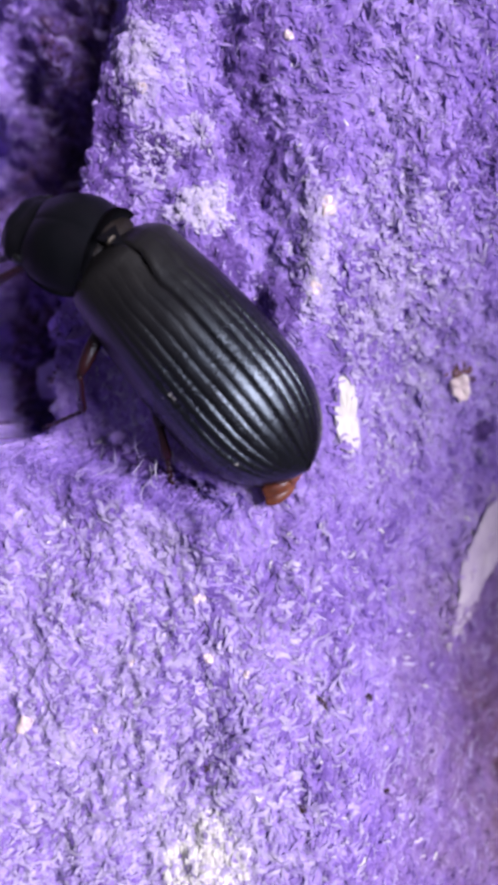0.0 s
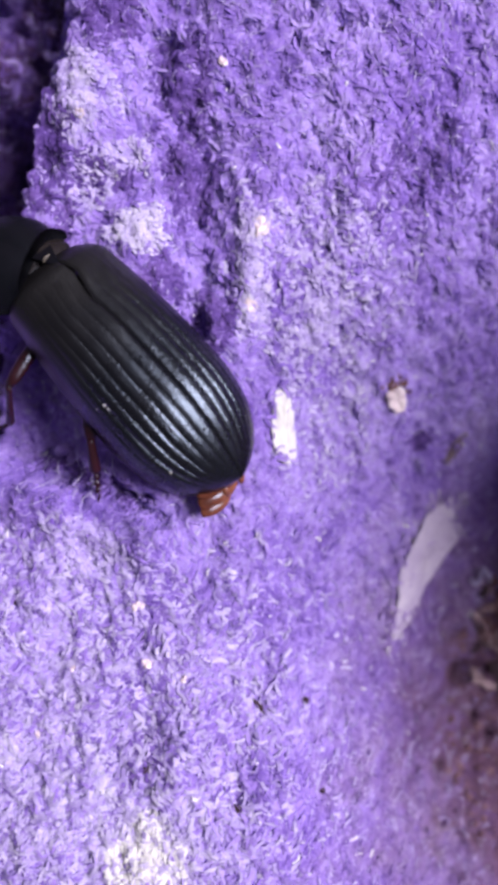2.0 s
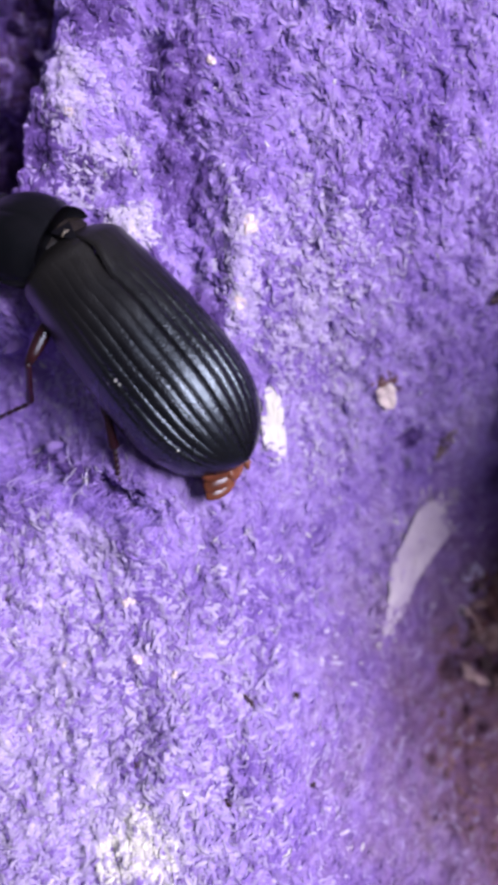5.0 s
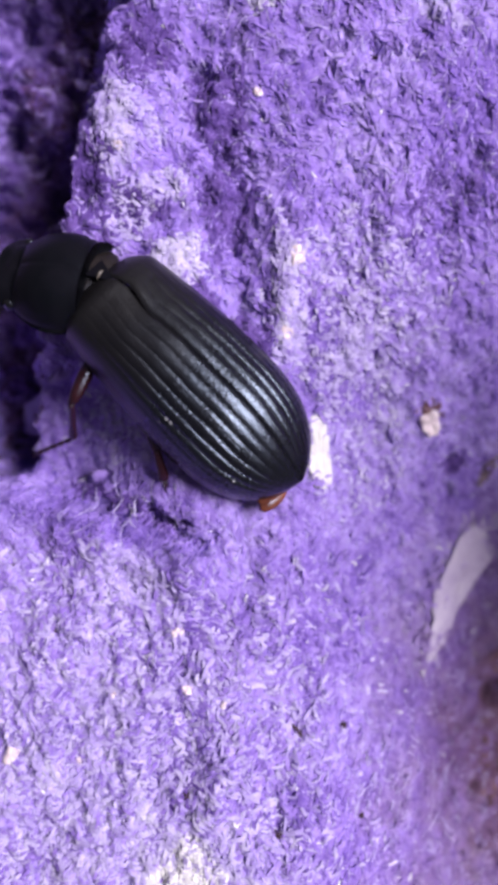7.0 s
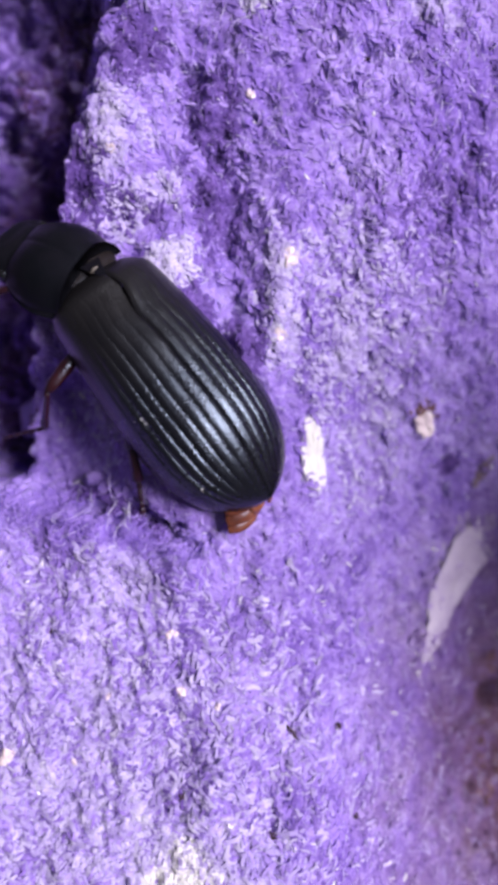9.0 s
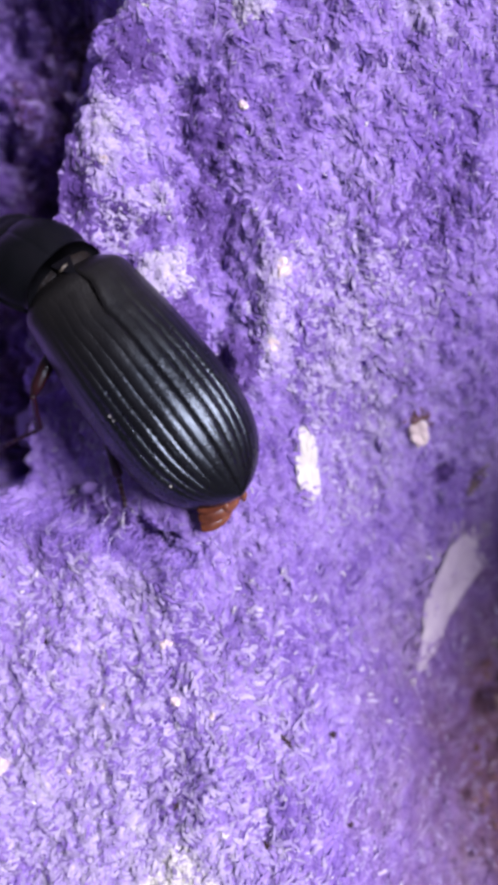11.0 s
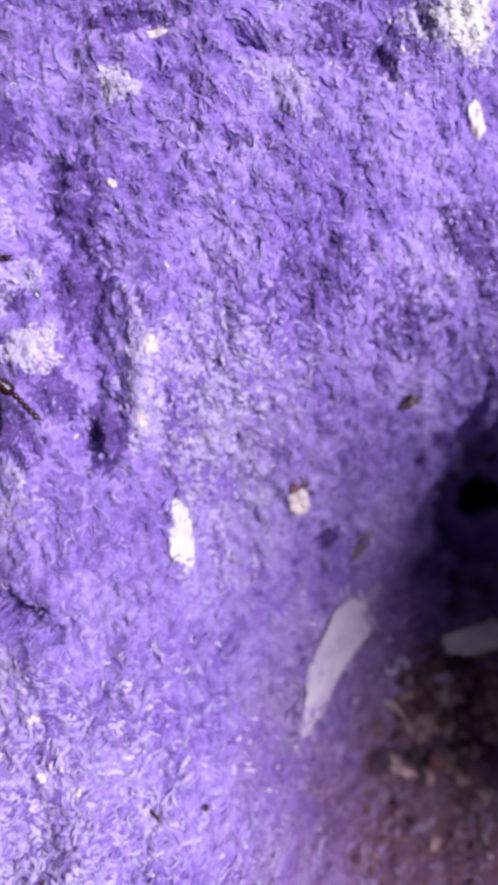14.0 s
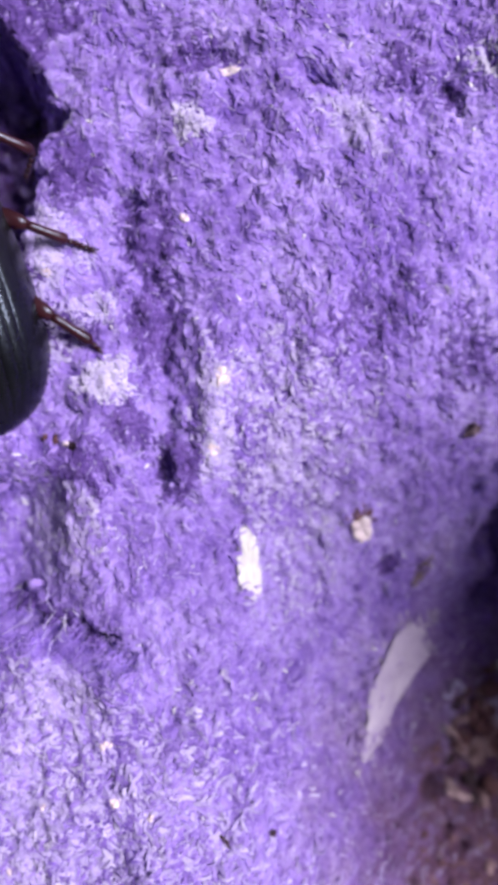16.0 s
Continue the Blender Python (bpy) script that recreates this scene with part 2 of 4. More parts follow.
def waves(x, y, size, seed, octaves=3):
    """Smooth random relief, about -1 to 1, from sums of sines with seeded directions."""
    rng = np.random.default_rng(seed)
    out, amp, total = np.zeros_like(x), 1.0, 0.0
    for _ in range(octaves):
        for _ in range(6):
            a, p = rng.uniform(0, 2 * math.pi, 2)
            k = 2 * math.pi / size * rng.uniform(0.7, 1.4)
            out = out + amp * np.sin(k * (x * math.cos(a) + y * math.sin(a)) + p)
        total += amp * 1.9
        amp, size = amp * 0.55, size * 0.47
    return out / total


def ridge_edge(y):
    """The x at which the high ground breaks off into the dark valley beside it."""
    return np.interp(y, [-6, 2, 5, 8, 10, 13, 17, 18.5, 19.5, 22, 24, 26, 28, 31], [-9.6, -9.2, -8.8, -7.5, -6.8, -6.9, -5.4, -5.0, -4.4, -3.8, -4.2, -5.6, -7.4, -9.0])


def mound_edge(x):
    """The y at which the lower mound ends in the valley and, past it, in a crease."""
    return np.interp(x, [-20, -10.7, -7, -4, -1.5, 0.5], [1.1, -0.2, -1.0, -1.8, -2.6, -3.4])


def bump_at(x, y, cx, cy, rx, ry=None, turn=0.0):
    ry = ry or rx
    c, s = math.cos(radians(turn)), math.sin(radians(turn))
    u, v = (x - cx) * c + (y - cy) * s, -(x - cx) * s + (y - cy) * c
    return np.exp(-(u / rx) ** 2 - (v / ry) ** 2)


def height(x, y):
    x, y = np.asarray(x, float), np.asarray(y, float)
    r = np.hypot(x - 22, (y + 11) * 0.7)
    z = 0.15 - 10.6 * smooth(1 - r / 23) - 0.012 * y
    z = z - 1.5 * bump_at(x, y, 6.5, 2.5, 5.0) + 1.2 * bump_at(x, y, 5, -17, 5.0) + 1.1 * bump_at(x, y, 5, 24, 7.0) - 1.4 * bump_at(x, y, 20, 20, 3.5)
    z = z + 1.3 * bump_at(x, y, 17.3, 24.8, 2.7)
    # broken edge of the pit that opens beside the cup
    z = z - 10.0 * smooth((1.45 - np.hypot((x - 23.0) / 5.0, (y - 1.6) / 5.4) + 0.12 * waves(x, y, 3.0, 5)) / 1.1)
    # unseen cone-like rise, added to wall the cup in and shade it
    shade_wall = smooth((x - 24.5 - 0.02 * (y + 6) ** 2) / 7.0) * smooth((17 - y) / 6.0) * smooth((y + 22) / 14.0)
    z = z + (18.2 + 12.2 * np.exp(-((y - 7) / 8.0) ** 2)) * shade_wall
    # valley beside the ridge and above the mound
    wob = 0.55 * waves(x, y, 3.2, 11)
    side = smooth((ridge_edge(y) + wob - x) / (1.3 + 1.8 * smooth((y - 16.0) / 3.0)))
    above = smooth((y - mound_edge(x) - wob * 0.7) / 1.6)
    floor = 8.6 - 2.8 * smooth((y - 15.5) / 4.0) + 1.0 * waves(x, y, 4.0, 3)
    z = z - floor * side * above
    # broad low ground beside the beetle, up to the mound
    z = z - 3.1 * smooth((-2.4 - x) / 5.0) * smooth((x + 13) / 3.0) * smooth((6.6 - y) / 2.4) * smooth((y - mound_edge(x) + 0.3) / 1.8)
    # crease that carries the valley on beneath the beetle
    along = smooth((x + 9) / 2.0) * smooth((0.8 - x) / 2.5)
    z = z - 1.5 * along * (0.7 + 0.5 * waves(x, y, 2.2, 31)) * np.exp(-((y - mound_edge(x) - 0.25 - 0.45 * waves(x, y, 2.4, 33)) / 0.45) ** 2)
    z = z + 0.55 * along * np.exp(-((y - mound_edge(x) + 1.2) / 0.9) ** 2)
    # the lumpy ridge and the grooves across it
    z = z + 0.9 * bump_at(x, y, -4.2, 14.8, 2.0, 3.6) - 0.5 * bump_at(x, y, -4.0, 11.8, 1.2, 0.8)
    z = z + 0.55 * bump_at(x, y, -2.0, 9.7, 1.4, 1.2) + 0.4 * bump_at(x, y, 2.9, 9.0, 0.8, 3.0)
    groove = np.interp(y, [2, 5, 8, 11, 14, 18, 21], [1.6, 0.7, 0.9, 0.6, 0.0, -0.9, -2.0])
    z = z - 0.6 * np.exp(-((x - groove) / 1.05) ** 2) * smooth((y - 2.5) / 3) * smooth((21 - y) / 4) * (0.7 + 0.6 * waves(x, y, 3.0, 21))
    z = z - 0.9 * bump_at(x, y, 0.4, 5.6, 0.8, 1.4, 10) * 0.5
    # small pits
    for cx, cy, rx, ry, turn, d in ((6.9, 18.9, 0.5, 0.5, 0, 0.7), (7.9, 23.3, 0.75, 0.4, -20, 1.1), (13.9, 22.8, 0.4, 1.0, 35, 0.45), (3.2, 24.4, 1.5, 0.6, 10, 0.9),
                                    (14.5, -12.2, 0.9, 0.55, 10, 1.6), (15.3, -14.8, 0.35, 0.3, 0, 0.9), (16.2, -15.9, 0.35, 0.3, 0, 0.9), (17.2, -13.0, 0.3, 0.25, 0, 0.8), (12.6, -16.8, 0.35, 0.4, 0, 0.8)):
        z = z - d * bump_at(x, y, cx, cy, rx, ry, turn)
    # felted lumpiness
    z = z + 0.22 * waves(x, y, 4.2, 1) + 0.085 * waves(x, y, 1.5, 2) + 0.02 * waves(x, y, 0.6, 4)
    return z


def axis(low, fine_low, fine_high, high, step, coarse):
    a = list(np.arange(fine_low, fine_high, step))
    out, d, v = [], step, fine_low
    while v > low:
        d = min(d * 1.25, coarse)
        v -= d
        out.append(v)
    a = out[::-1] + a
    d, v = step, a[-1]
    while v < high:
        d = min(d * 1.25, coarse)
        v += d
        a.append(v)
    return np.array(a)


def hole(x, y):
    return np.hypot((x - 23.4) / 5.0, (y - 1.6) / 5.4) < 0.3


def build_tray():
    xs, ys = axis(-60, -15, 24, 70, 0.11, 3.0), axis(-70, -24, 31, 75, 0.11, 3.0)
    gx, gy = np.meshgrid(xs, ys, indexing="ij")
    gz = height(gx, gy)
    far = smooth((np.maximum(np.abs(gx - 4) - 34, np.abs(gy - 3) - 38)) / 24)
    gz = gz * (1 - far) - 22 * far
    nx, ny = gx.shape
    co = np.stack([gx, gy, gz], -1).reshape(-1, 3) * MM
    ids = np.arange(nx * ny).reshape(nx, ny)
    quads = np.stack([ids[:-1, :-1], ids[1:, :-1], ids[1:, 1:], ids[:-1, 1:]], -1)
    keep = ~hole(gx, gy)[:-1, :-1]
    quads = quads[keep]
    ob = tagged(new("pulp_tray", quad_mesh("pulp_tray", co, quads, PULP)), "lumpy violet moulded-pulp egg tray with ridges, creases and a dirty cup", "egg tray")
    thick = ob.modifiers.new("thickness", "SOLIDIFY")
    thick.thickness, thick.offset = 1.4 * MM, -1
    return ob


tray = build_tray()
gx, gy = np.meshgrid(np.linspace(-600, 600, 90), np.linspace(-600, 600, 90), indexing="ij")
gz = -25 + 1.2 * waves(gx, gy, 40, 9)
ground = new("ground", mesh_of("ground", np.stack([gx, gy, gz], -1).reshape(-1, 3).tolist(), grid_faces(90, 90, flip=True), SOIL))
tagged(ground, "dark crumbly litter beneath the tray", "litter", kind="structure")


# ---- fibres ----
def ribbons(name, label, rng, x, y, length, width, mat, lift=0.05, arch=0.10, heading=None, spread=math.pi, tilt=0.6, segments=3, rise=0.07, loose=0.0):
    """Short bent flat fibres felted into the pulp, one mesh under the tray. All arguments in millimetres."""
    n, k = len(x), segments
    a = rng.uniform(-math.pi, math.pi, n) if heading is None else heading + rng.normal(0, spread, n)
    curl = rng.normal(0, 1.5, n)
    roll = rng.normal(0, tilt, n)
    slant = rng.normal(0, rise, n)
    bow = np.abs(rng.normal(0, 1, n)) * arch
    own = lift + rng.uniform(0, 1, n) * loose
    cols = []
    ang = a - curl / 2
    step = length / k
    mx, my = x - np.cos(a) * length / 2, y - np.sin(a) * length / 2
    for i in range(k + 1):
        s = i / k
        taper = 0.35 + 0.65 * math.sin(math.pi * (0.15 + 0.7 * s))
        base = height(mx, my) + own + bow * math.sin(math.pi * s) + slant * (s - 0.5) * length
        sx, sy = -np.sin(ang) * width / 2 * taper, np.cos(ang) * width / 2 * taper
        sz = np.sin(roll) * width / 2 * taper
        cr = np.cos(roll)
        cols.append(np.stack([mx + sx * cr, my + sy * cr, base + sz], -1))
        cols.append(np.stack([mx - sx * cr, my - sy * cr, base - sz], -1))
        mx, my = mx + np.cos(ang) * step, my + np.sin(ang) * step
        ang = ang + curl / k
    co = np.stack(cols, 1).reshape(-1, 3) * MM
    base = np.arange(n)[:, None, None] * (2 * k + 2)
    quads = np.array([[2 * i, 2 * i + 1, 2 * i + 3, 2 * i + 2] for i in range(k)])[None]
    ob = new(name, quad_mesh(name, co, (base + quads).reshape(-1, 4), mat))
    ob.parent = tray
    return tagged(ob, label, kind="stuff")


def scatter(rng, n, x0, x1, y0, y1):
    x, y = rng.uniform(x0, x1, n), rng.uniform(y0, y1, n)
    ok = ~(np.hypot((x - 23.4) / 5.0, (y - 1.6) / 5.4) < 0.55)
    return x[ok], y[ok]


rng = np.random.default_rng(7)
AREA = (-14, 23, -23, 30)
for name, label, n, long, wide, mat, how in (
        ("pulp_fibre", "felted violet and lilac paper fibres", 70000, (0.35, 0.95), (0.12, 0.34), FIBRE, dict(lift=0.02, arch=0.03, tilt=0.10, loose=0.02)),
        ("fibre_flake", "short curled violet and lilac paper flakes with lit edges", 26000, (0.35, 0.90), (0.09, 0.20), FIBRE, dict(lift=0.04, arch=0.05, tilt=0.26, rise=0.12, loose=0.05, segments=4, spread=0.75)),
        ("fibre_hair", "thin loose violet fibres standing off the pulp", 7000, (0.5, 1.5), (0.018, 0.04), FIBRE, dict(lift=0.07, arch=0.10, segments=5, rise=0.2, spread=0.6)),
        ("fibre_snip", "narrow violet fibre snips in the pulp", 1500, (0.18, 0.55), (0.03, 0.09), FIBRE, dict(lift=0.08, arch=0.05)),
        ("pale_curl", "thin pale curled fibres in the pulp", 9000, (0.35, 0.9), (0.03, 0.06), PALE_FIBRE, dict(lift=0.09, arch=0.06, rise=0.2, segments=4, spread=0.7)),
        ("dyed_curl", "thin strongly dyed curled fibres in the pulp", 3000, (0.25, 0.8), (0.03, 0.07), DEEP_FIBRE, dict(lift=0.08, arch=0.04, segments=4)),
        ("pale_fibre", "bleached whitish fibre snips among the violet pulp", 400, (0.15, 0.5), (0.05, 0.14), WHITE_FIBRE, dict(lift=0.10, arch=0.05))):
    x, y = scatter(rng, n, *AREA)
    if "spread" in how:
        how["heading"] = 1.5 + 1.5 * waves(x, y, 9.0, 51)   # neighbours lie roughly one way
    ribbons(name, label, rng, x, y, rng.uniform(*long, len(x)), rng.uniform(*wide, len(x)), mat, **how)

# a second layer of pale lilac fibres over the lower mound
x, y = rng.normal(-6, 5.5, 9000), rng.normal(-14, 6.5, 9000)
ok = (np.abs(x + 3) < 11) & (y < -3) & (y > -23)
x, y = x[ok], y[ok]
ribbons("mound_fibre", "pale lilac fibres felted over the mound", rng, x, y, rng.uniform(0.25, 0.8, len(x)), rng.uniform(0.08, 0.24, len(x)), PALE_FIBRE, lift=0.05, arch=0.05, tilt=0.3, loose=0.08)

# hairs that stand up along the mound's broken edge
n = 420
x = rng.uniform(-11, -1, n)
y = mound_edge(x) + rng.normal(-0.25, 0.4, n)
ribbons("edge_hair", "fine violet hairs standing along the crease", rng, x, y, rng.uniform(0.6, 1.8, n), rng.uniform(0.02, 0.05, n), FIBRE, lift=0.12, arch=0.35, heading=0.9, spread=0.9, segments=6)


# a few long pale hairs that stand out of the crease
n = 16
x = rng.uniform(-7.0, -2.2, n)
y = mound_edge(x) + rng.normal(0.5, 0.5, n)
ribbons("pale_hair", "long pale hairs standing out of the crease", rng, x, y, rng.uniform(0.8, 1.7, n), rng.uniform(0.03, 0.06, n), SOFT_FIBRE, lift=0.25, arch=0.5, heading=1.3, spread=0.5, segments=6, rise=0.5)


def fibre_patch(name, label, cx, cy, rx, ry, turn, n, mat, size=0.45, heading=None, edge=0.75):
    """A cloud of fibres of another colour felted into the pulp, dense in the middle and frayed at its rim."""
    c, s = math.cos(radians(turn)), math.sin(radians(turn))
    q = rng.uniform(0, 1, n) ** edge
    w = rng.uniform(0, 2 * math.pi, n)
    wob = 1 + 0.25 * np.sin(3 * w + cx) + 0.15 * np.sin(5 * w + cy)
    u, v = q * np.cos(w) * rx * wob, q * np.sin(w) * ry * wob
    x, y = cx + u * c - v * s, cy + u * s + v * c
    if mat is WINE_SHADE_FIBRE:
        low = height(x, y) < -3.5                 # the painted shade is kept to the valley alone
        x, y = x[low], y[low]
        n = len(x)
    return ribbons(name, label, rng, x, y, rng.uniform(0.5, 1.4, n) * size, rng.uniform(0.07, 0.22, n), mat, lift=0.10, arch=0.04, heading=heading, tilt=0.14, rise=0.06, loose=0.04, segments=4)


for args in (
        ("white_fibre_patch", "frayed patch of bleached white fibre in the pulp", -1.7, -17.4, 1.7, 1.4, 20, 1000, WHITE_FIBRE, 0.5),
        ("pale_fibre_patch", "pale lilac fibre fringing the bleached patch", -2.0, -17.2, 2.5, 1.9, 20, 420, SOFT_FIBRE, 0.6),
        ("white_fibre_patch", "frayed streak of bleached white fibre in the pulp", -3.6, -14.5, 0.4, 1.6, 15, 60, SOFT_FIBRE),
        ("white_fibre_patch", "frayed streak of bleached white fibre in the pulp", -7.6, -13.0, 0.35, 0.9, 15, 45, SOFT_FIBRE),
        ("pale_fibre_patch", "pale lilac fibre worn bare along the ridge", -4.5, 15.8, 1.5, 2.3, 10, 650, PALE_FIBRE),
        ("pale_fibre_patch", "pale lilac fibre worn bare along the ridge", -3.4, 12.4, 2.2, 0.9, 40, 420, PALE_FIBRE),
        ("white_fibre_patch", "bleached tuft beside the ridge", -1.9, 9.9, 1.25, 1.0, 0, 300, SOFT_FIBRE),
        ("white_fibre_patch", "bleached streak along the worn crest", 3.2, 9.6, 0.35, 0.7, -10, 50, SOFT_FIBRE),
        ("white_fibre_patch", "bleached streak along the worn crest", 2.8, 6.7, 0.3, 0.6, 5, 40, SOFT_FIBRE),
        ("pale_fibre_patch", "pale lilac band along the worn crest", 2.9, 8.0, 0.7, 3.2, 5, 380, PALE_FIBRE),
        ("white_fibre_patch", "round bleached tuft in the violet pulp", 2.0, 21.4, 0.85, 0.8, 0, 130, SOFT_FIBRE),
        ("white_fibre_patch", "broad bleached white patch on a raised lump", 17.4, 24.1, 0.95, 1.1, 0, 1900, WHITE_FIBRE),
        ("pale_fibre_patch", "pale lilac fibre round the white lump", 17.2, 24.3, 2.0, 1.8, 0, 420, SOFT_FIBRE),
        ("pale_fibre_patch", "pale lilac fibre brushed one way", 9.5, 21.4, 1.6, 1.0, -40, 260, PALE_FIBRE),
        ("pale_fibre_patch", "greyish pale fibre in the hollow", -4.6, 3.4, 2.4, 2.4, 0, 320, PALE_FIBRE),
        ("pale_fibre_patch", "greyish pale fibre on the mound", -4.6, -4.2, 2.2, 1.6, -15, 420, PALE_FIBRE),
        # the next four paint the valley's shade in dark fibre
        ("dyed_shade_patch", "deep violet fibre laying painted shade on the valley floor", -9.8, 15.5, 4.0, 9.5, 0, 5200, DEEP_FIBRE, 0.7),
        ("dyed_shade_patch", "dirty dark fibre with painted shade on the valley floor", -11.2, 4.4, 2.2, 4.6, 0, 2000, WINE_SHADE_FIBRE),
        ("dyed_shade_patch", "dark wine fibre painting shade along the valley's foot", -9.2, 15.0, 3.2, 8.0, -6, 5200, WINE_SHADE_FIBRE, 0.6),
        ("dyed_shade_patch", "dark wine fibre painting shade in the valley's upper end", -5.4, 21.8, 1.3, 2.4, 0, 900, WINE_SHADE_FIBRE, 0.6),
        ("dyed_shade_patch", "strongly dyed violet fibre on the ridge", -5.7, 13.6, 0.9, 0.6, 30, 170, DEEP_FIBRE),
        ("dyed_shade_patch", "strongly dyed violet fibre on the ridge", -3.7, 12.2, 1.3, 0.9, 20, 300, DEEP_FIBRE),
        ("dyed_shade_patch", "deep violet fibre along the groove", -0.1, 16.3, 1.3, 2.2, 10, 560, DEEP_FIBRE),
        ("dyed_shade_patch", "deep violet fibre along the groove", 0.3, 12.0, 1.2, 1.9, 0, 430, DEEP_FIBRE),
        ("dyed_shade_patch", "deep violet fibre in the groove", 1.3, 6.0, 0.8, 1.5, 10, 260, DEEP_FIBRE),
        ("dyed_shade_patch", "strongly dyed violet fibre below the ridge", -0.9, 7.8, 0.9, 1.1, 30, 220, DEEP_FIBRE),
        ("dyed_shade_patch", "strongly dyed violet fibre below the ridge", -3.0, 6.0, 1.5, 1.0, -20, 240, DEEP_FIBRE),
        ("dyed_shade_patch", "strongly dyed violet fibre at the ridge's end", -3.2, 19.4, 1.2, 1.6, 20, 330, DEEP_FIBRE),
        ("dyed_shade_patch", "deep violet fibre round a pit", 2.8, 24.4, 1.7, 0.8, 5, 260, DEEP_FIBRE),
        ("dyed_shade_patch", "strongly dyed violet fibre in a shallow trough", 12.0, 23.8, 1.2, 1.5, 30, 130, DEEP_FIBRE, 0.45, None, 0.8),
        ("dyed_shade_patch", "strongly dyed violet fibre on the cup's shoulder", 18.6, 14.8, 1.4, 2.2, 20, 420, DEEP_FIBRE),
        ("dyed_shade_patch", "strongly dyed violet fibre on the slope", 10.6, 13.0, 3.0, 2.0, 30, 190, DEEP_FIBRE),
        ("dyed_shade_patch", "strongly dyed violet fibre on the slope", 15.5, 11.0, 2.6, 2.0, 0, 190, DEEP_FIBRE),
        ("dyed_shade_patch", "strongly dyed violet fibre on the mound", -1.6, -13.2, 0.9, 1.6, -20, 45, DEEP_FIBRE),
        ("brown_fibre_patch", "brown stain beside a husk", 10.1, 3.25, 0.7, 0.4, 0, 14, BRAN),
        ("dark_fibre_patch", "darker violet fibre down the groove", 0.2, 13.4, 1.1, 3.2, 8, 120, DARK_FIBRE),
        # dark fibre in this pit and the crease paints in their shade
        ("dark_fibre_patch", "deep violet fibre painting shade in a small pit", 0.4, 5.6, 0.6, 1.3, 10, 60, DARK_FIBRE),
        ("dark_fibre_patch", "deep violet fibres painting shade along the crease", -5.2, -0.75, 2.2, 0.3, -16, 230, DARK_FIBRE, 0.6),
        ("dark_fibre_patch", "deep violet fibres painting shade along the crease", -2.4, -2.1, 1.3, 0.25, -26, 140, DARK_FIBRE, 0.5),
        ("dyed_shade_patch", "deep violet fibre above the valley's end", -6.0, 26.5, 2.6, 2.2, 0, 900, DEEP_FIBRE, 0.6),
        ("pale_fibre_patch", "lilac-grey fibre feathered round a paper strip", 12.1, -5.4, 1.3, 4.0, -30, 260, GREY_PAPER, 0.6),
        ("pale_fibre_patch", "pale lilac fibre on the slope beside the crest", 6.2, 6.0, 3.6, 7.0, 0, 1200, PALE_FIBRE, 0.45, None, 0.85),
        # shade painted over the pit of the same outline
        ("dark_fibre_patch", "dark fibres painting shade in a pit", 13.9, 22.8, 0.4, 1.0, 35, 60, DARK_FIBRE),
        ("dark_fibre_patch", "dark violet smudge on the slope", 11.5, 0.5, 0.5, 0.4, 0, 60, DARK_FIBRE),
):
    fibre_patch(*args)


# ---- scraps, husks and droppings on the tray ----
def flake_mesh(name, x, y, turn, rx, ry, mat, seed, thick=0.12, warp=0.15, power=0.8, rough=0.35):
    """A thin irregular flake: a warped plate with a rounded ragged rim, draped on the pulp at (x, y)."""
    ct, st, ground_z = math.cos(radians(turn)), math.sin(radians(turn)), float(height(x, y))
    n, rings = 26, 5
    verts = []
    for side in (1, -1):
        for i in range(rings):
            q = [0.02, 0.4, 0.72, 0.93, 1.0][i]
            for k in range(n):
                w = 2 * math.pi * k / n
                c, s = math.cos(w), math.sin(w)
                edge = 1 + rough * noise.noise(Vector((c * 1.6 + seed, s * 1.6, seed))) + 0.12 * noise.noise(Vector((c * 5 + seed, s * 5, 1.0)))
                px = rx * q * edge * math.copysign(abs(c) ** power, c)
                py = ry * q * edge * math.copysign(abs(s) ** power, s)
                pz = warp * noise.noise(Vector((px / rx * 1.3 + seed, py / ry * 1.3, 2.0))) + 0.04 * noise.noise(Vector((px * 4, py * 4, seed)))
                pz += side * thick / 2 * (1 - 0.75 * q ** 4)
                px, py = px * ct - py * st, px * st + py * ct
                verts.append((px, py, pz))
    flat = np.array(verts)
    flat[:, 2] += height(x + flat[:, 0], y + flat[:, 1]) - ground_z
    verts = flat.tolist()
    faces = grid_faces(rings, n, wrap=True)
    faces += [tuple(i + rings * n for i in f[::-1]) for f in grid_faces(rings, n, wrap=True)]
    faces.append(tuple(range(n))[::-1])
    faces.append(tuple(rings * n + k for k in range(n)))
    top, low = (rings - 1) * n, (2 * rings - 1) * n
    faces += [(top + k, top + (k + 1) % n, low + (k + 1) % n, low + k) for k in range(n)]
    return mesh_of(name, verts, faces, mat)


def slope_pose(x, y, turn, up=0.0, d=0.5):
    """A pose that lies on the pulp at (x, y), tilted with the slope."""
    hz = float(height(x, y))
    gx = float(height(x + d, y) - height(x - d, y)) / (2 * d)
    gy = float(height(x, y + d) - height(x, y - d)) / (2 * d)
    n = Vector((-gx, -gy, 1)).normalized()
    lean = Vector((0, 0, 1)).rotation_difference(n).to_matrix().to_4x4()
    return Matrix.Translation((x * MM, y * MM, (hz + up) * MM)) @ lean @ pose(0, 0, 0, 0, 0, turn)


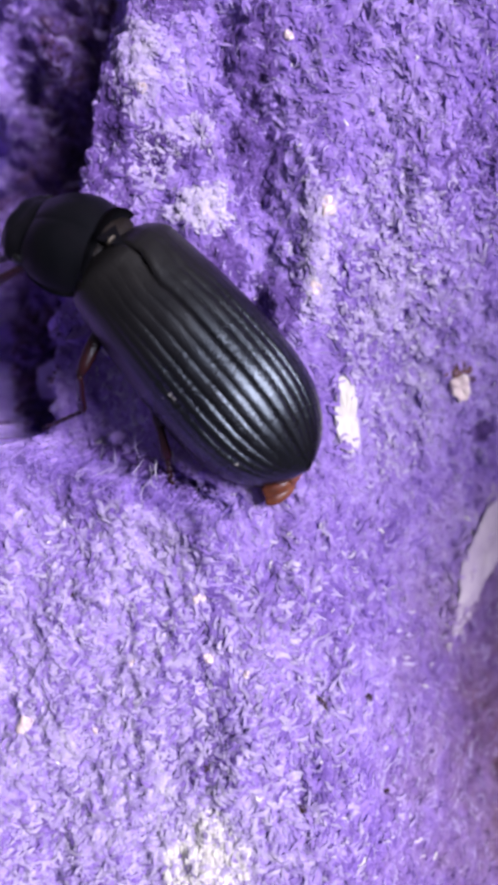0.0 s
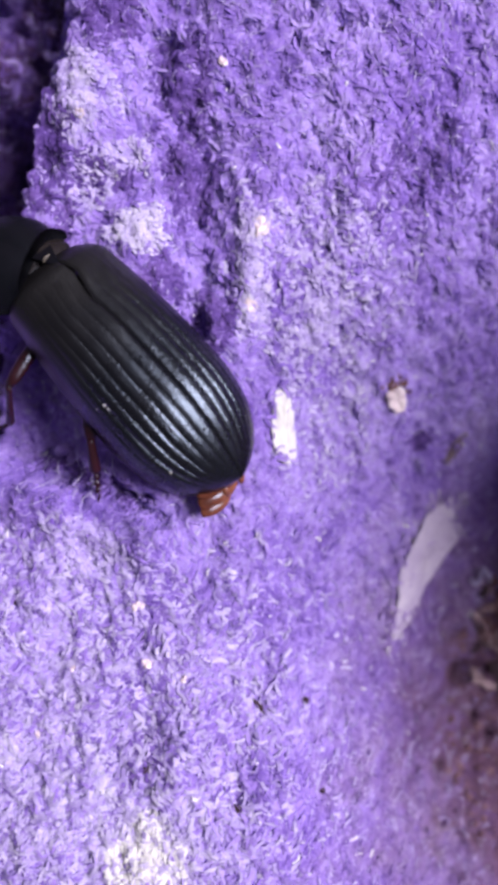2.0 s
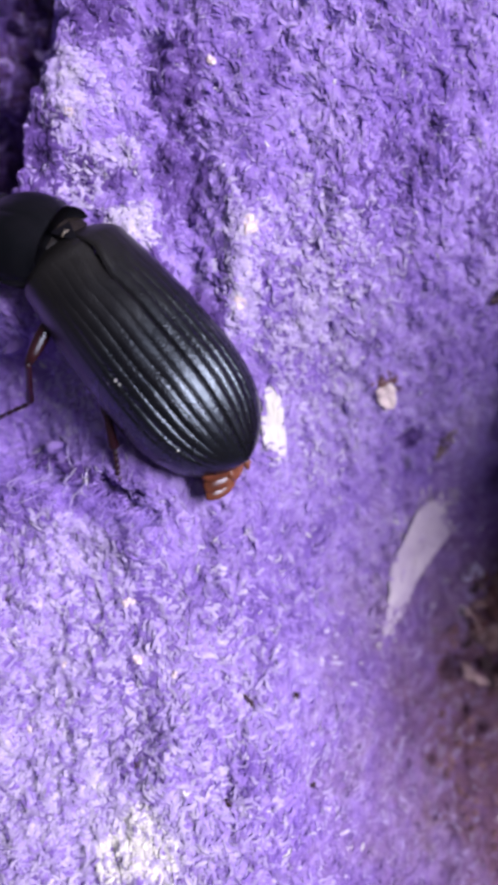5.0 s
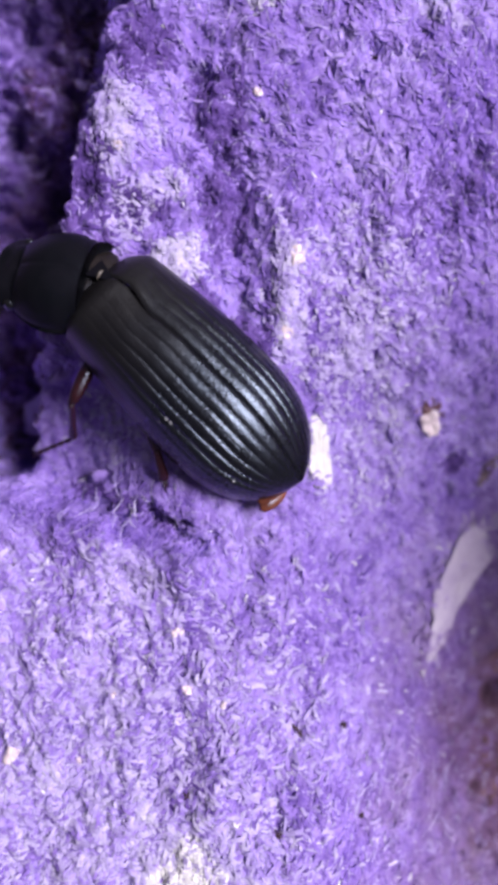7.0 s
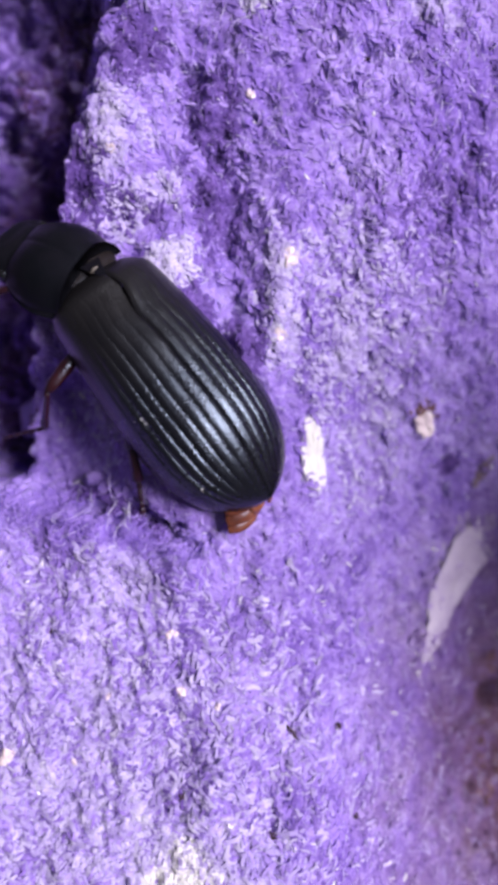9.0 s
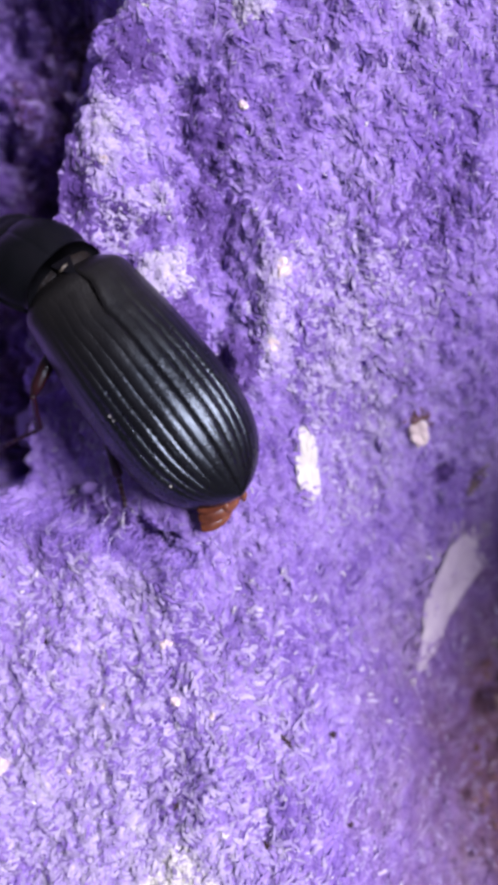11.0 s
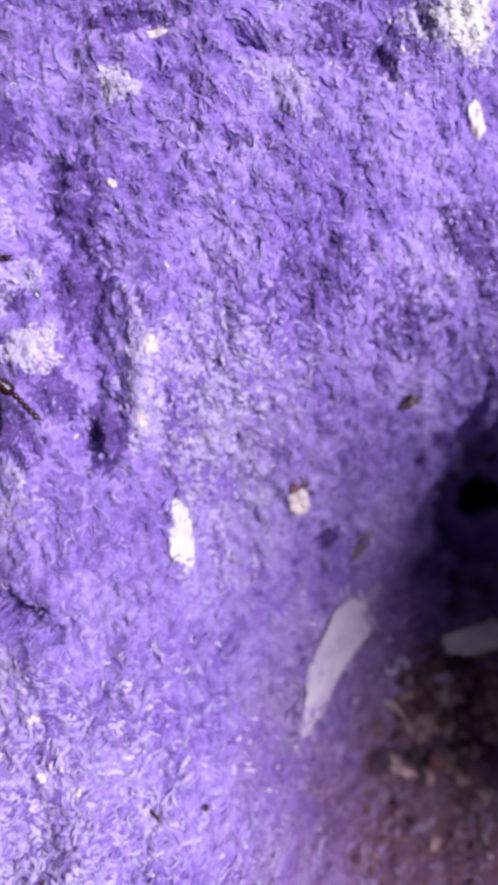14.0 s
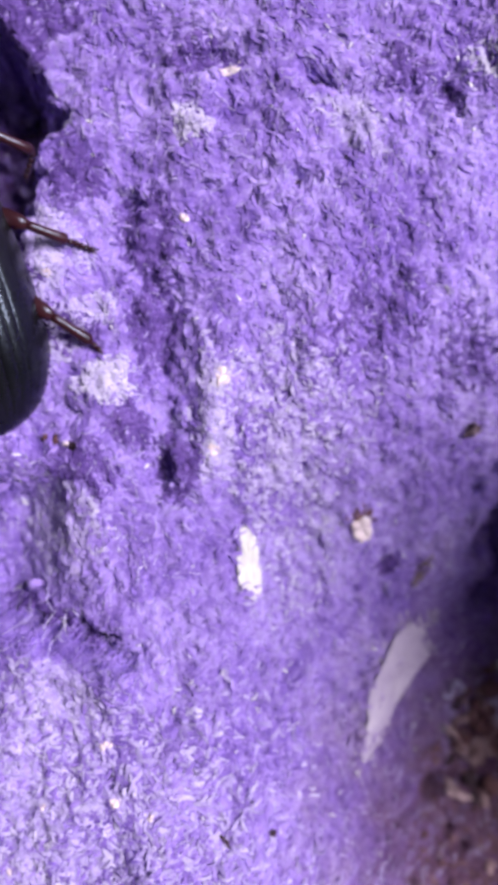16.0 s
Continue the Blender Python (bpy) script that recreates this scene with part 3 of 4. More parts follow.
def scrap(name, label, category, x, y, rx, ry, turn, mat, seed, up=0.16, **shape):
    ob = new(name, flake_mesh(name, x, y, turn, rx, ry, mat, seed, **shape))
    ob.location = (x * MM, y * MM, (float(height(x, y)) + up) * MM)
    return tagged(ob, label, category)


scrap("paper_scrap", "small white oblong paper scrap felted into violet pulp", "paper scrap", 4.4, 1.25, 0.54, 1.65, 4, PAPER, 1.3, 0.24, power=0.7, rough=0.2)
scrap("husk_flake", "small round pinkish-white husk on the slope", "husk", 10.1, 2.6, 0.6, 0.58, 0, PINK_FLAKE, 4.2, 0.24, thick=0.35, warp=0.3, rough=0.35, power=1.0)
scrap("paper_strip", "long greyish-lilac torn paper strip lying on the cup's slope", "paper scrap", 12.1, -5.6, 1.25, 3.5, -31, GREY_PAPER, 2.9, 0.26, rough=0.45, warp=0.15, thick=0.08, power=0.95)
scrap("bran_flake", "curled brown bran flake with a pale rim", "bran flake", 15.7, 7.5, 0.5, 0.28, 35, DULL_BRAN, 6.1, 0.2, thick=0.3, warp=0.5, rough=0.6)
scrap("paper_chip", "pale rectangular paper chip at the pit's edge", "paper scrap", 20.8, -5.9, 1.9, 0.8, 3, PAPER, 8.4, 0.6, thick=0.3, power=0.5, rough=0.4)
scrap("husk_crescent", "pinkish-white crescent husk on the violet pulp", "husk", 18.5, 20.4, 0.34, 0.85, 12, PINK_FLAKE, 9.7, 0.15, warp=0.1, rough=0.3, power=1.0)
scrap("husk_flake", "tiny white husk beside a pit", "husk", 3.9, 23.8, 0.55, 0.25, 25, PINK_FLAKE, 3.1, 0.12)
scrap("husk_flake", "pale lilac papery flake among the crumbs", "husk", 18.7, -8.8, 0.55, 1.1, 12, GREY_PAPER, 5.5, 0.25)
scrap("bran_flake", "dull brown bran flake pressed on the slope", "bran flake", 13.4, 0.1, 0.3, 0.9, -38, DULL_BRAN, 7.3, 0.1)
rng = np.random.default_rng(23)
for name, label, cx, cy, rx, ry, turn, n in (("overgrown_fibre", "violet fibres grown over the scrap's rim", 4.4, 1.25, 0.62, 1.65, 4, 24), ("overgrown_fibre", "violet fibres grown over the strip's rim", 11.9, -5.6, 1.5, 3.6, -30, 90)):
    w = rng.uniform(0, 2 * math.pi, n)
    q = rng.normal(0.97, 0.1, n)
    u, v, c, s = rx * q * np.cos(w), ry * q * np.sin(w), math.cos(radians(turn)), math.sin(radians(turn))
    ribbons(name, label, rng, cx + u * c - v * s, cy + u * s + v * c, rng.uniform(0.3, 0.8, n), rng.uniform(0.06, 0.2, n), FIBRE, lift=0.32, arch=0.03, tilt=0.15)
for i, (x, y, r) in enumerate(((3.3, 9.9, 0.33), (2.9, 6.7, 0.28), (-1.7, -9.1, 0.2), (-2.1, -6.6, 0.22), (-0.1, -9.8, 0.13), (-5.0, -9.3, 0.13), (1.7, 17.2, 0.16), (-4.4, 14.6, 0.16), (-9.5, -11.9, 0.3), (-6.5, -12.2, 0.12))):
    scrap("husk_speck", "tiny pinkish-white husk speck in violet fibres", "husk", x, y, r, r * 1.25, 40 * i, PINK_FLAKE, 10.0 + i, 0.14, thick=0.12, warp=0.1)

# the lumps at (7.0, 18.8) and (7.9, 23.2) only darken small pits
for i, (x, y, rx, ry, turn) in enumerate(((5.35, -11.4, 0.22, 0.17, 20), (6.0, -15.3, 0.14, 0.42, 35), (3.2, -11.3, 0.12, 0.5, 40), (-1.8, -13.7, 0.3, 0.22, 10), (2.2, -15.4, 0.35, 0.15, -20), (-7.5, -6.4, 0.16, 0.2, 0),
                                           (7.0, 18.8, 0.4, 0.3, 30), (7.9, 23.2, 0.6, 0.28, -25), (-3.6, 6.9, 0.4, 0.2, -20), (-9.3, -3.6, 0.18, 0.14, 0))):
    ob = new("dropping", mesh_of("dropping", *blob(0, 0, 0, rx, ry, 0.14, 6, 9, 0.5, 3.0 + i), DARK_CRUMB))
    ob.matrix_basis = slope_pose(x, y, turn, 0.06)
    tagged(ob, "small dark dropping or pit-darkening lump in violet fibres", "dropping")


def crumb(i, x, y, r, mat, label):
    ob = new("bran_crumb", mesh_of("bran_crumb", *blob(0, 0, 0, r, r * random.uniform(0.5, 0.9), r * random.uniform(0.35, 0.7), 7, 10, 0.9, 20.0 + i), mat))
    ob.matrix_basis = slope_pose(x, y, random.uniform(0, 360), r * 0.3)
    return tagged(ob, label, "crumb", group="crumbs in the cup")


FRASS = speckled("frass", [(0.15, (0.045, 0.018, 0.034)), (0.5, (0.12, 0.055, 0.085)), (0.85, (0.24, 0.14, 0.19))], 2.0, 0.8)
PALE_BRAN = speckled("pale_bran", [(0.2, (0.18, 0.09, 0.12)), (0.8, (0.48, 0.33, 0.38))], 1.2, 0.45)
PINK_BRAN = speckled("pinkish_bran", [(0.2, (0.26, 0.155, 0.20)), (0.8, (0.52, 0.38, 0.45))], 1.2, 0.45)
random.seed(5)
for i in range(110):
    a, q = random.uniform(0, 2 * math.pi), random.uniform(0, 1) ** 0.6
    x, y = 19.0 + 3.6 * q * math.cos(a), -10.2 + 4.0 * q * math.sin(a)
    crumb(i, x, y, random.uniform(0.22, 0.62), random.choice((BRAN, BRAN, BRAN, PALE_BRAN, PALE_BRAN, DARK_CRUMB)), "irregular brown bran crumb heaped in the tray's cup")
for i, (x, y, r, m) in enumerate(((-4.4, 7.2, 0.28, BRAN), (-3.9, 7.0, 0.22, PINK_FLAKE), (-4.9, 7.3, 0.2, BRAN), (-3.4, 6.9, 0.25, DARK_CRUMB))):
    crumb(60 + i, x, y, r, m, "small bran crumb on the pale fibre")

pieces = []
for i in range(900):
    a, q = random.uniform(0, 2 * math.pi), random.uniform(0, 1) ** 0.7
    x, y = 20.0 + 7.0 * q * math.cos(a), -14.5 + 8.5 * q * math.sin(a)
    if x > 23.5 or y < -23 or hole(np.array(x), np.array(y)):
        continue
    r = random.uniform(0.08, 0.3)
    pieces.append(blob(x, y, float(height(x, y)) + r * 0.2, r, r * random.uniform(0.6, 1), r * 0.6, 4, 6, 0.7, i * 0.37))
dust = new("frass_dust", mesh_of("frass_dust", *joined(pieces), FRASS))
tagged(dust, "fine brown droppings and bran dust in the cup", "droppings", kind="stuff")

# larger curved husks that stand out of the heap
for i, (x, y, rx, ry, turn) in enumerate(((18.5, -9.6, 0.3, 1.0, 5), (19.5, -9.1, 0.6, 0.9, -15), (16.6, -8.9, 0.6, 0.28, 5), (16.2, -10.3, 0.28, 1.2, 35), (17.2, -11.2, 0.25, 0.7, 20), (17.9, -11.0, 0.4, 0.5, 30), (19.2, -11.2, 0.32, 0.9, -10), (20.6, -12.7, 0.7, 0.32, -20), (19.2, -13.3, 0.5, 0.3, 20), (19.8, -14.2, 0.35, 0.4, 0), (20.9, -15.0, 0.45, 0.4, 0), (21.5, -10.1, 0.6, 0.5, 0), (16.1, -13.0, 0.9, 0.3, -40), (17.9, -17.2, 0.35, 0.3, 0))):
    scrap("husk_chip", "curved pinkish-brown bran husk with a pale rim in the cup", "husk", x, y, rx, ry, turn, PALE_BRAN if i % 3 else PINK_BRAN, 40.0 + i, 0.32, thick=0.16, warp=0.7, rough=0.7)

# a kinked pale thread by the crumbs
pts = []
for x, y in ((15.02, -6.95), (15.26, -7.36), (15.61, -7.34), (15.81, -6.74), (16.04, -6.59), (16.29, -6.97), (16.66, -7.51)):
    pts.append((x, y, float(height(x, y)) + 0.35))
bend = []
for a, c in zip(pts[:-1], pts[1:]):
    bend += [tuple(Vector(a).lerp(Vector(c), q)) for q in (0.15, 0.5, 0.85)]
thread = new("thread", mesh_of("thread", *tube(bend, [0.05] + [0.10] * (len(bend) - 2) + [0.05], 7), SOFT_FIBRE))
tagged(thread, "short kinked pale lilac thread beside the crumbs", "thread")


# ---- the beetle: +y is forward, origin on the ground under the middle of its wing cases ----
beetle = new("beetle")
tagged(beetle, "black darkling beetle with ribbed wing cases walking on violet pulp", "beetle")
HALF = 5.95


# how deep each furrow is, from the seam outwards: the left case is the more strongly ribbed, the flanks are smooth
STRIA = {-1: (0.2, 0.5, 0.5, 0.95, 0.8, 1.0, 0.2, 0.05, 0.03), 1: (0.2, 0.7, 0.8, 0.5, 0.25, 0.1, 0.05, 0.04, 0.03)}


def elytron(side):
    nu, nv = 190, 250
    verts = []
    for i in range(nu):
        u = i / (nu - 1)
        y = HALF * (1 - 2 * u)
        w = 2.45 + 0.62 * math.sin(min(u / 0.62, 1) * math.pi / 2)
        if u < 0.06:
            w *= 0.80 + 0.20 * math.sin(u / 0.06 * math.pi / 2)
        if u > 0.58:
            w *= max(1e-4, 1 - ((u - 0.58) / 0.42) ** 2.6) ** 0.53
        top = 3.35 + 0.65 * math.sin(min(u / 0.45, 1) * math.pi / 2)
        if u < 0.07:
            top -= 0.55 * (1 - math.sin(u / 0.07 * math.pi / 2))
        if u > 0.58:
            top -= 1.8 * ((u - 0.58) / 0.42) ** 2.1
        rim = 1.25 + 0.15 * math.cos(u * 3)
        fade = smooth((u - 0.12) / 0.38) * smooth((0.985 - u) / 0.2) * 0.85 + 0.15 * smooth((u - 0.03) / 0.1) * smooth((0.985 - u) / 0.2)
        for j in range(nv):
            v = j / (nv - 1)
            a = v * math.radians(112)
            sx, cz = math.sin(a), math.cos(a)
            x = w * math.copysign(abs(sx) ** 0.92, sx)
            z = rim + (top - rim) * (cz ** 0.86 if cz > 0 else -abs(cz) * 0.8)
            # nine ribs with narrow furrows between them, and a seam where the two cases meet
            ph = v * 112 / 86 * 8.0
            row = math.floor(ph + 0.5)
            off = ph - row + 0.06 * noise.noise(Vector((u * 9, row * 3.1, side * 2.0)))
            deep = STRIA[side][min(row, 8)]
            furrow = deep * math.exp(-(off / 0.12) ** 2) * (1 + 0.15 * math.sin(u * 230 + 1.7 * row))
            swell = 0.30 * deep * math.cos(2 * math.pi * off)
            depth = 0.070 * float(fade)
            k = -depth * (furrow + swell)
            x += k * sx * 0.8
            z += k * max(cz, 0.2)
            seam = math.exp(-(v / (0.010 + 0.006 * math.exp(-((u - 0.16) / 0.09) ** 2))) ** 2)
            z -= 0.07 * seam
            z += 0.010 * noise.noise(Vector((x * 1.2, y * 0.8, side * 3.0)))
            # torn, overlapping front of the seam
            tear = math.exp(-((u - 0.13) / 0.07) ** 2) * math.exp(-(v / 0.10) ** 2)
            z += 0.10 * tear * side
            shift = (0.18 * math.exp(-((u - 0.10) / 0.06) ** 2) - 0.10 * math.exp(-((u - 0.22) / 0.05) ** 2) + 0.05 * noise.noise(Vector((u * 26, 0.0, 7.0))) * (1 - smooth((u - 0.3) / 0.15))) * math.exp(-(v / 0.3) ** 2)
            verts.append((side * (x + 0.012) + shift, y, z))
    faces = grid_faces(nu, nv, flip=side < 0)
    me = mesh_of("elytron", verts, faces, ELYTRON)
    return me


for side in (1, -1):
    ob = part("elytron", elytron(side), beetle, "ribbed satin black wing case")
    ob.modifiers.new("shell", "SOLIDIFY").thickness = 0.05 * MM

random.seed(14)
for i in range(9):
    y = random.uniform(-4.6, 2.2)
    a = radians(random.uniform(48, 84))
    u = (1 - y / HALF) / 2
    w = 2.45 + 0.62 * math.sin(min(u / 0.62, 1) * math.pi / 2)
    if u > 0.58:
        w *= (1 - ((u - 0.58) / 0.42) ** 2.6) ** 0.53
    top = 3.35 + 0.65 * math.sin(min(u / 0.45, 1) * math.pi / 2) - (1.8 * ((u - 0.58) / 0.42) ** 2.1 if u > 0.58 else 0)
    rim = 1.25 + 0.15 * math.cos(u * 3)
    r = random.uniform(0.03, 0.06)
    part("dust_speck", mesh_of("dust_speck", *blob(-w * math.sin(a) ** 0.92 * 1.005, y, rim + (top - rim) * math.cos(a) ** 0.86, r, r * 1.3, r, 5, 7, 0.4, i), PAPER), beetle, "tiny whitish dust speck")

belly_v = []
for i in range(24):
    u = i / 23
    y = 5.4 - 11.1 * u
    w = 2.3 * (math.sin(math.pi * (0.12 + 0.86 * u)) ** 0.45)
    ring = 0.07 * (i % 4 == 0)
    for k in range(20):
        a = 2 * math.pi * k / 20
        belly_v.append(((w - ring) * math.cos(a), y, 1.35 + (0.75 - ring) * math.sin(a)))
belly_f = grid_faces(24, 20, wrap=True) + [tuple(range(20))[::-1], tuple(23 * 20 + k for k in range(20))]
part("abdomen", mesh_of("abdomen", belly_v, belly_f, LEG), beetle, "dark reddish-brown underside")

# the fore body turns on the waist


def pronotum_mesh():
    nu, nv = 44, 60
    verts = []
    for s in (1, 0):
        for i in range(nu):
            u = i / (nu - 1)                      # 0 front, 1 rear
            y = 2.85 * (1 - u)
            w = 2.3 * math.sqrt(1 - ((u - 0.55) / 0.74) ** 2)
            if u > 0.84:
                w += 0.30 * ((u - 0.84) / 0.16) ** 2
            for j in range(nv):
                v = 2 * j / (nv - 1) - 1
                x = w * v
                yy = y + 0.42 * (1 - u) ** 2 * (v * v) * 1.0 - 0.30 * u ** 5 * abs(v) ** 9
                dome = max(0.0, 1 - abs(v) ** 2.4) ** 0.62
                crown = 1.5 + 0.35 * math.sin(math.pi * (0.15 + 0.7 * u))
                z = 0.25 + crown * dome - 0.35 * (1 - u) ** 3 * dome
                z += 0.025 * noise.noise(Vector((x * 1.5, y * 1.5, 4.0)))
                z -= 0.10 * math.exp(-((v) / 0.05) ** 2) * 0.35
                if s == 0:
                    z = 0.2 - 1.0 * (max(0.0, 1 - v * v) ** 0.7) * math.sin(math.pi * (0.1 + 0.8 * u))
                if abs(v) > 0.93:
                    z += 0.05 * s
                verts.append((x, yy, z))
    faces = grid_faces(nu, nv, flip=False) + [tuple(q + nu * nv for q in f[::-1]) for f in grid_faces(nu, nv)]
    n = nu * nv
    for j in range(nv - 1):
        faces.append((j, j + 1, n + j + 1, n + j))
        e = (nu - 1) * nv
        faces.append((e + j + 1, e + j, n + e + j, n + e + j + 1))
    for i in range(nu - 1):
        faces.append(((i + 1) * nv, i * nv, n + i * nv, n + (i + 1) * nv))
        e = nv - 1
        faces.append((i * nv + e, (i + 1) * nv + e, n + (i + 1) * nv + e, n + i * nv + e))
    return mesh_of("pronotum", verts, faces, CUTICLE)


pronotum = part("pronotum", pronotum_mesh(), beetle, "smooth domed black neck shield")
hv, hf = blob(0, 3.3, 0.45, 1.62, 1.25, 0.78, 18, 26, 0.12, 1.0, 0.9)
hv2, hf2 = blob(0, 4.3, 0.25, 0.95, 0.5, 0.36, 10, 18, 0.1, 2.0)
head = part("head", mesh_of("head", *joined([(hv, hf), (hv2, hf2)]), CUTICLE), pronotum)
for side in (1, -1):
    part("eye", mesh_of("eye", *blob(side * 1.44, 3.25, 0.55, 0.28, 0.36, 0.36, 10, 12), EYE_BLACK), head)
    beads = []
    for k in range(11):
        q = k / 10
        beads.append(blob(side * (0.95 + 0.9 * q - 0.6 * q * q), 3.85 + 1.1 * q, 0.3 - 0.9 * q, 0.14, 0.16, 0.12, 6, 8))
    part("antenna", mesh_of("antenna", *joined(beads), LEG), head, "beaded reddish-black feeler")
    part("mandible", mesh_of("mandible", *tube([(side * 0.45, 4.35, 0.2), (side * 0.42, 4.65, 0.15), (side * 0.1, 4.77, 0.12)], [0.16, 0.13, 0.04], 8), LEG), head)

# waist between shield and wing cases, with the small triangular plate and a torn pale skin fold
wv, wf = blob(-0.35, 6.4, 1.75, 1.8, 1.15, 0.95, 16, 24, 0.1, 3.0)
waist = part("waist", mesh_of("waist", wv, wf, WAIST), beetle)
sv = [(-0.55, 6.45, 2.86), (0.45, 6.45, 2.86), (0.05, 5.5, 3.32), (-0.15, 5.5, 3.32), (-0.55, 6.45, 2.3), (0.45, 6.45, 2.3), (0.05, 5.5, 2.6), (-0.15, 5.5, 2.6)]
sf = [(0, 1, 2, 3)[::-1], (4, 5, 6, 7), (0, 1, 5, 4), (1, 2, 6, 5), (2, 3, 7, 6), (3, 0, 4, 7)]
part("scutellum", mesh_of("scutellum", sv, sf, CUTICLE, False), beetle)
for lift, width, seed in ((0.0, 0.085, 0.0), (0.16, 0.03, 2.3), (-0.2, 0.035, 4.1)):
    fold = []
    for k in range(25):
        s = k / 24
        wrinkle = 0.05 * math.sin(s * 7 + seed) + 0.015 * math.sin(s * 31 + seed)
        fold.append((-1.55 + 2.3 * s, 6.1 + 1.0 * s + wrinkle + lift * 0.8, 2.15 + 0.66 * math.sin(math.pi * s) + lift + 0.02 * math.sin(s * 13 + seed)))
    part("membrane", mesh_of("membrane", *tube(fold, [width * (0.25 + 0.75 * math.sin(math.pi * k / 24) * (0.7 + 0.3 * math.sin(k * 2.1 + seed))) for k in range(25)], 8, 0.5), MEMBRANE), beetle, "pale dry skin fold at the waist")
part("membrane", mesh_of("membrane", *tube([(-0.45, 5.87, 3.25), (-0.25, 5.95, 3.34), (-0.05, 5.95, 3.36)], [0.03, 0.05, 0.03], 6), MEMBRANE), beetle, "pale fleck beside the triangular plate")

# soft end of the abdomen, which slides in and out beneath the wing cases
tip_pieces = []
for k, (yy, zz, rx, ry, rz) in enumerate(((0.0, 0.0, 1.35, 0.7, 0.42), (-0.42, -0.10, 1.15, 0.55, 0.30), (-0.78, -0.2, 0.85, 0.42, 0.2))):
    tip_pieces.append(blob(-0.2 - 0.4 * k, yy, zz, rx, ry, rz, 14, 22, 0.08, 5.0 + k))
abdomen_tip = part("abdomen_tip", mesh_of("abdomen_tip", *joined(tip_pieces), TIP), beetle, "glossy amber abdomen end")
for k in range(2):
    part("tail_lobe", mesh_of("tail_lobe", *tube([(0.5 - 0.9 * k, -0.25, 0.12), (0.52 - 0.95 * k, -0.62, 0.14), (0.40 - 0.85 * k, -0.85, 0.05)], [0.22, 0.2, 0.08], 8), TIP), abdomen_tip)


def leg(side, root, knee, ankle, toe, thick):
    """One leg: a keyed carrier at the hip with thigh, shin and a beaded foot ending in two claws."""
    hip = new("leg")
    hip.parent = beetle
    r, k, a, t = [Vector(p) for p in (root, knee, ankle, toe)]
    k, a, t = k - r, a - r, t - r
    o = Vector((0, 0, 0))
    part("thigh", mesh_of("thigh", *tube([o, k * 0.2, k * 0.5, k * 0.8, k], [thick * 0.6, thick * 0.95, thick * 1.15, thick, thick * 0.6], 12, 0.75), LEG), hip)
    part("shin", mesh_of("shin", *tube([k, k.lerp(a, 0.1), k.lerp(a, 0.5), k.lerp(a, 0.9), a], [thick * 0.5, thick * 0.55, thick * 0.6, thick * 0.78, thick * 0.45], 10, 0.85), LEG), hip)
    segs = []
    for i in range(5):
        p = a.lerp(t, (i + 0.5) / 5.2)
        d = (t - a) / 5.2
        segs.append(tube([p - d * 0.5, p - d * 0.1, p + d * 0.35, p + d * 0.48], [thick * 0.22, thick * 0.36, thick * 0.42, thick * 0.2], 8))
    d = (t - a).normalized()
    n = d.cross(Vector((0, 0, 1))).normalized()
    for s in (1, -1):
        segs.append(tube([t - d * 0.1, t + d * 0.12 + n * 0.1 * s, t + d * 0.22 + n * 0.14 * s - Vector((0, 0, 0.08))], [0.05, 0.04, 0.01], 6))
    part("foot", mesh_of("foot", *joined(segs), LEG), hip)
    return hip, root


LEGS = {
    "front_left": leg(-1, (-1.7, 7.2, 1.0), (-2.9, 7.9, 0.9), (-4.1, 8.7, -0.6), (-4.6, 9.6, -1.9), 0.30),
    "middle_left": leg(-1, (-1.9, 4.2, 1.1), (-4.3, 3.3, 0.6), (-4.9, 2.5, -1.8), (-6.4, 3.4, -3.6), 0.28),
    "hind_left": leg(-1, (-1.7, 1.4, 1.1), (-3.2, -0.6, 0.8), (-3.7, -1.8, -0.2), (-4.3, -3.0, -1.2), 0.34),
    "front_right": leg(1, (1.2, 6.7, 1.2), (3.3, 6.3, 2.0), (4.7, 5.4, 1.3), (4.0, 4.5, 0.6), 0.34),
    "middle_right": leg(1, (1.9, 3.6, 1.2), (3.6, 2.5, 1.9), (5.0, 1.5, 1.4), (6.0, 0.8, 0.9), 0.36),
    "hind_right": leg(1, (1.8, 0.3, 1.2), (3.8, -1.1, 2.2), (5.3, -2.4, 2.1), (6.3, -3.6, 2.0), 0.38),
}

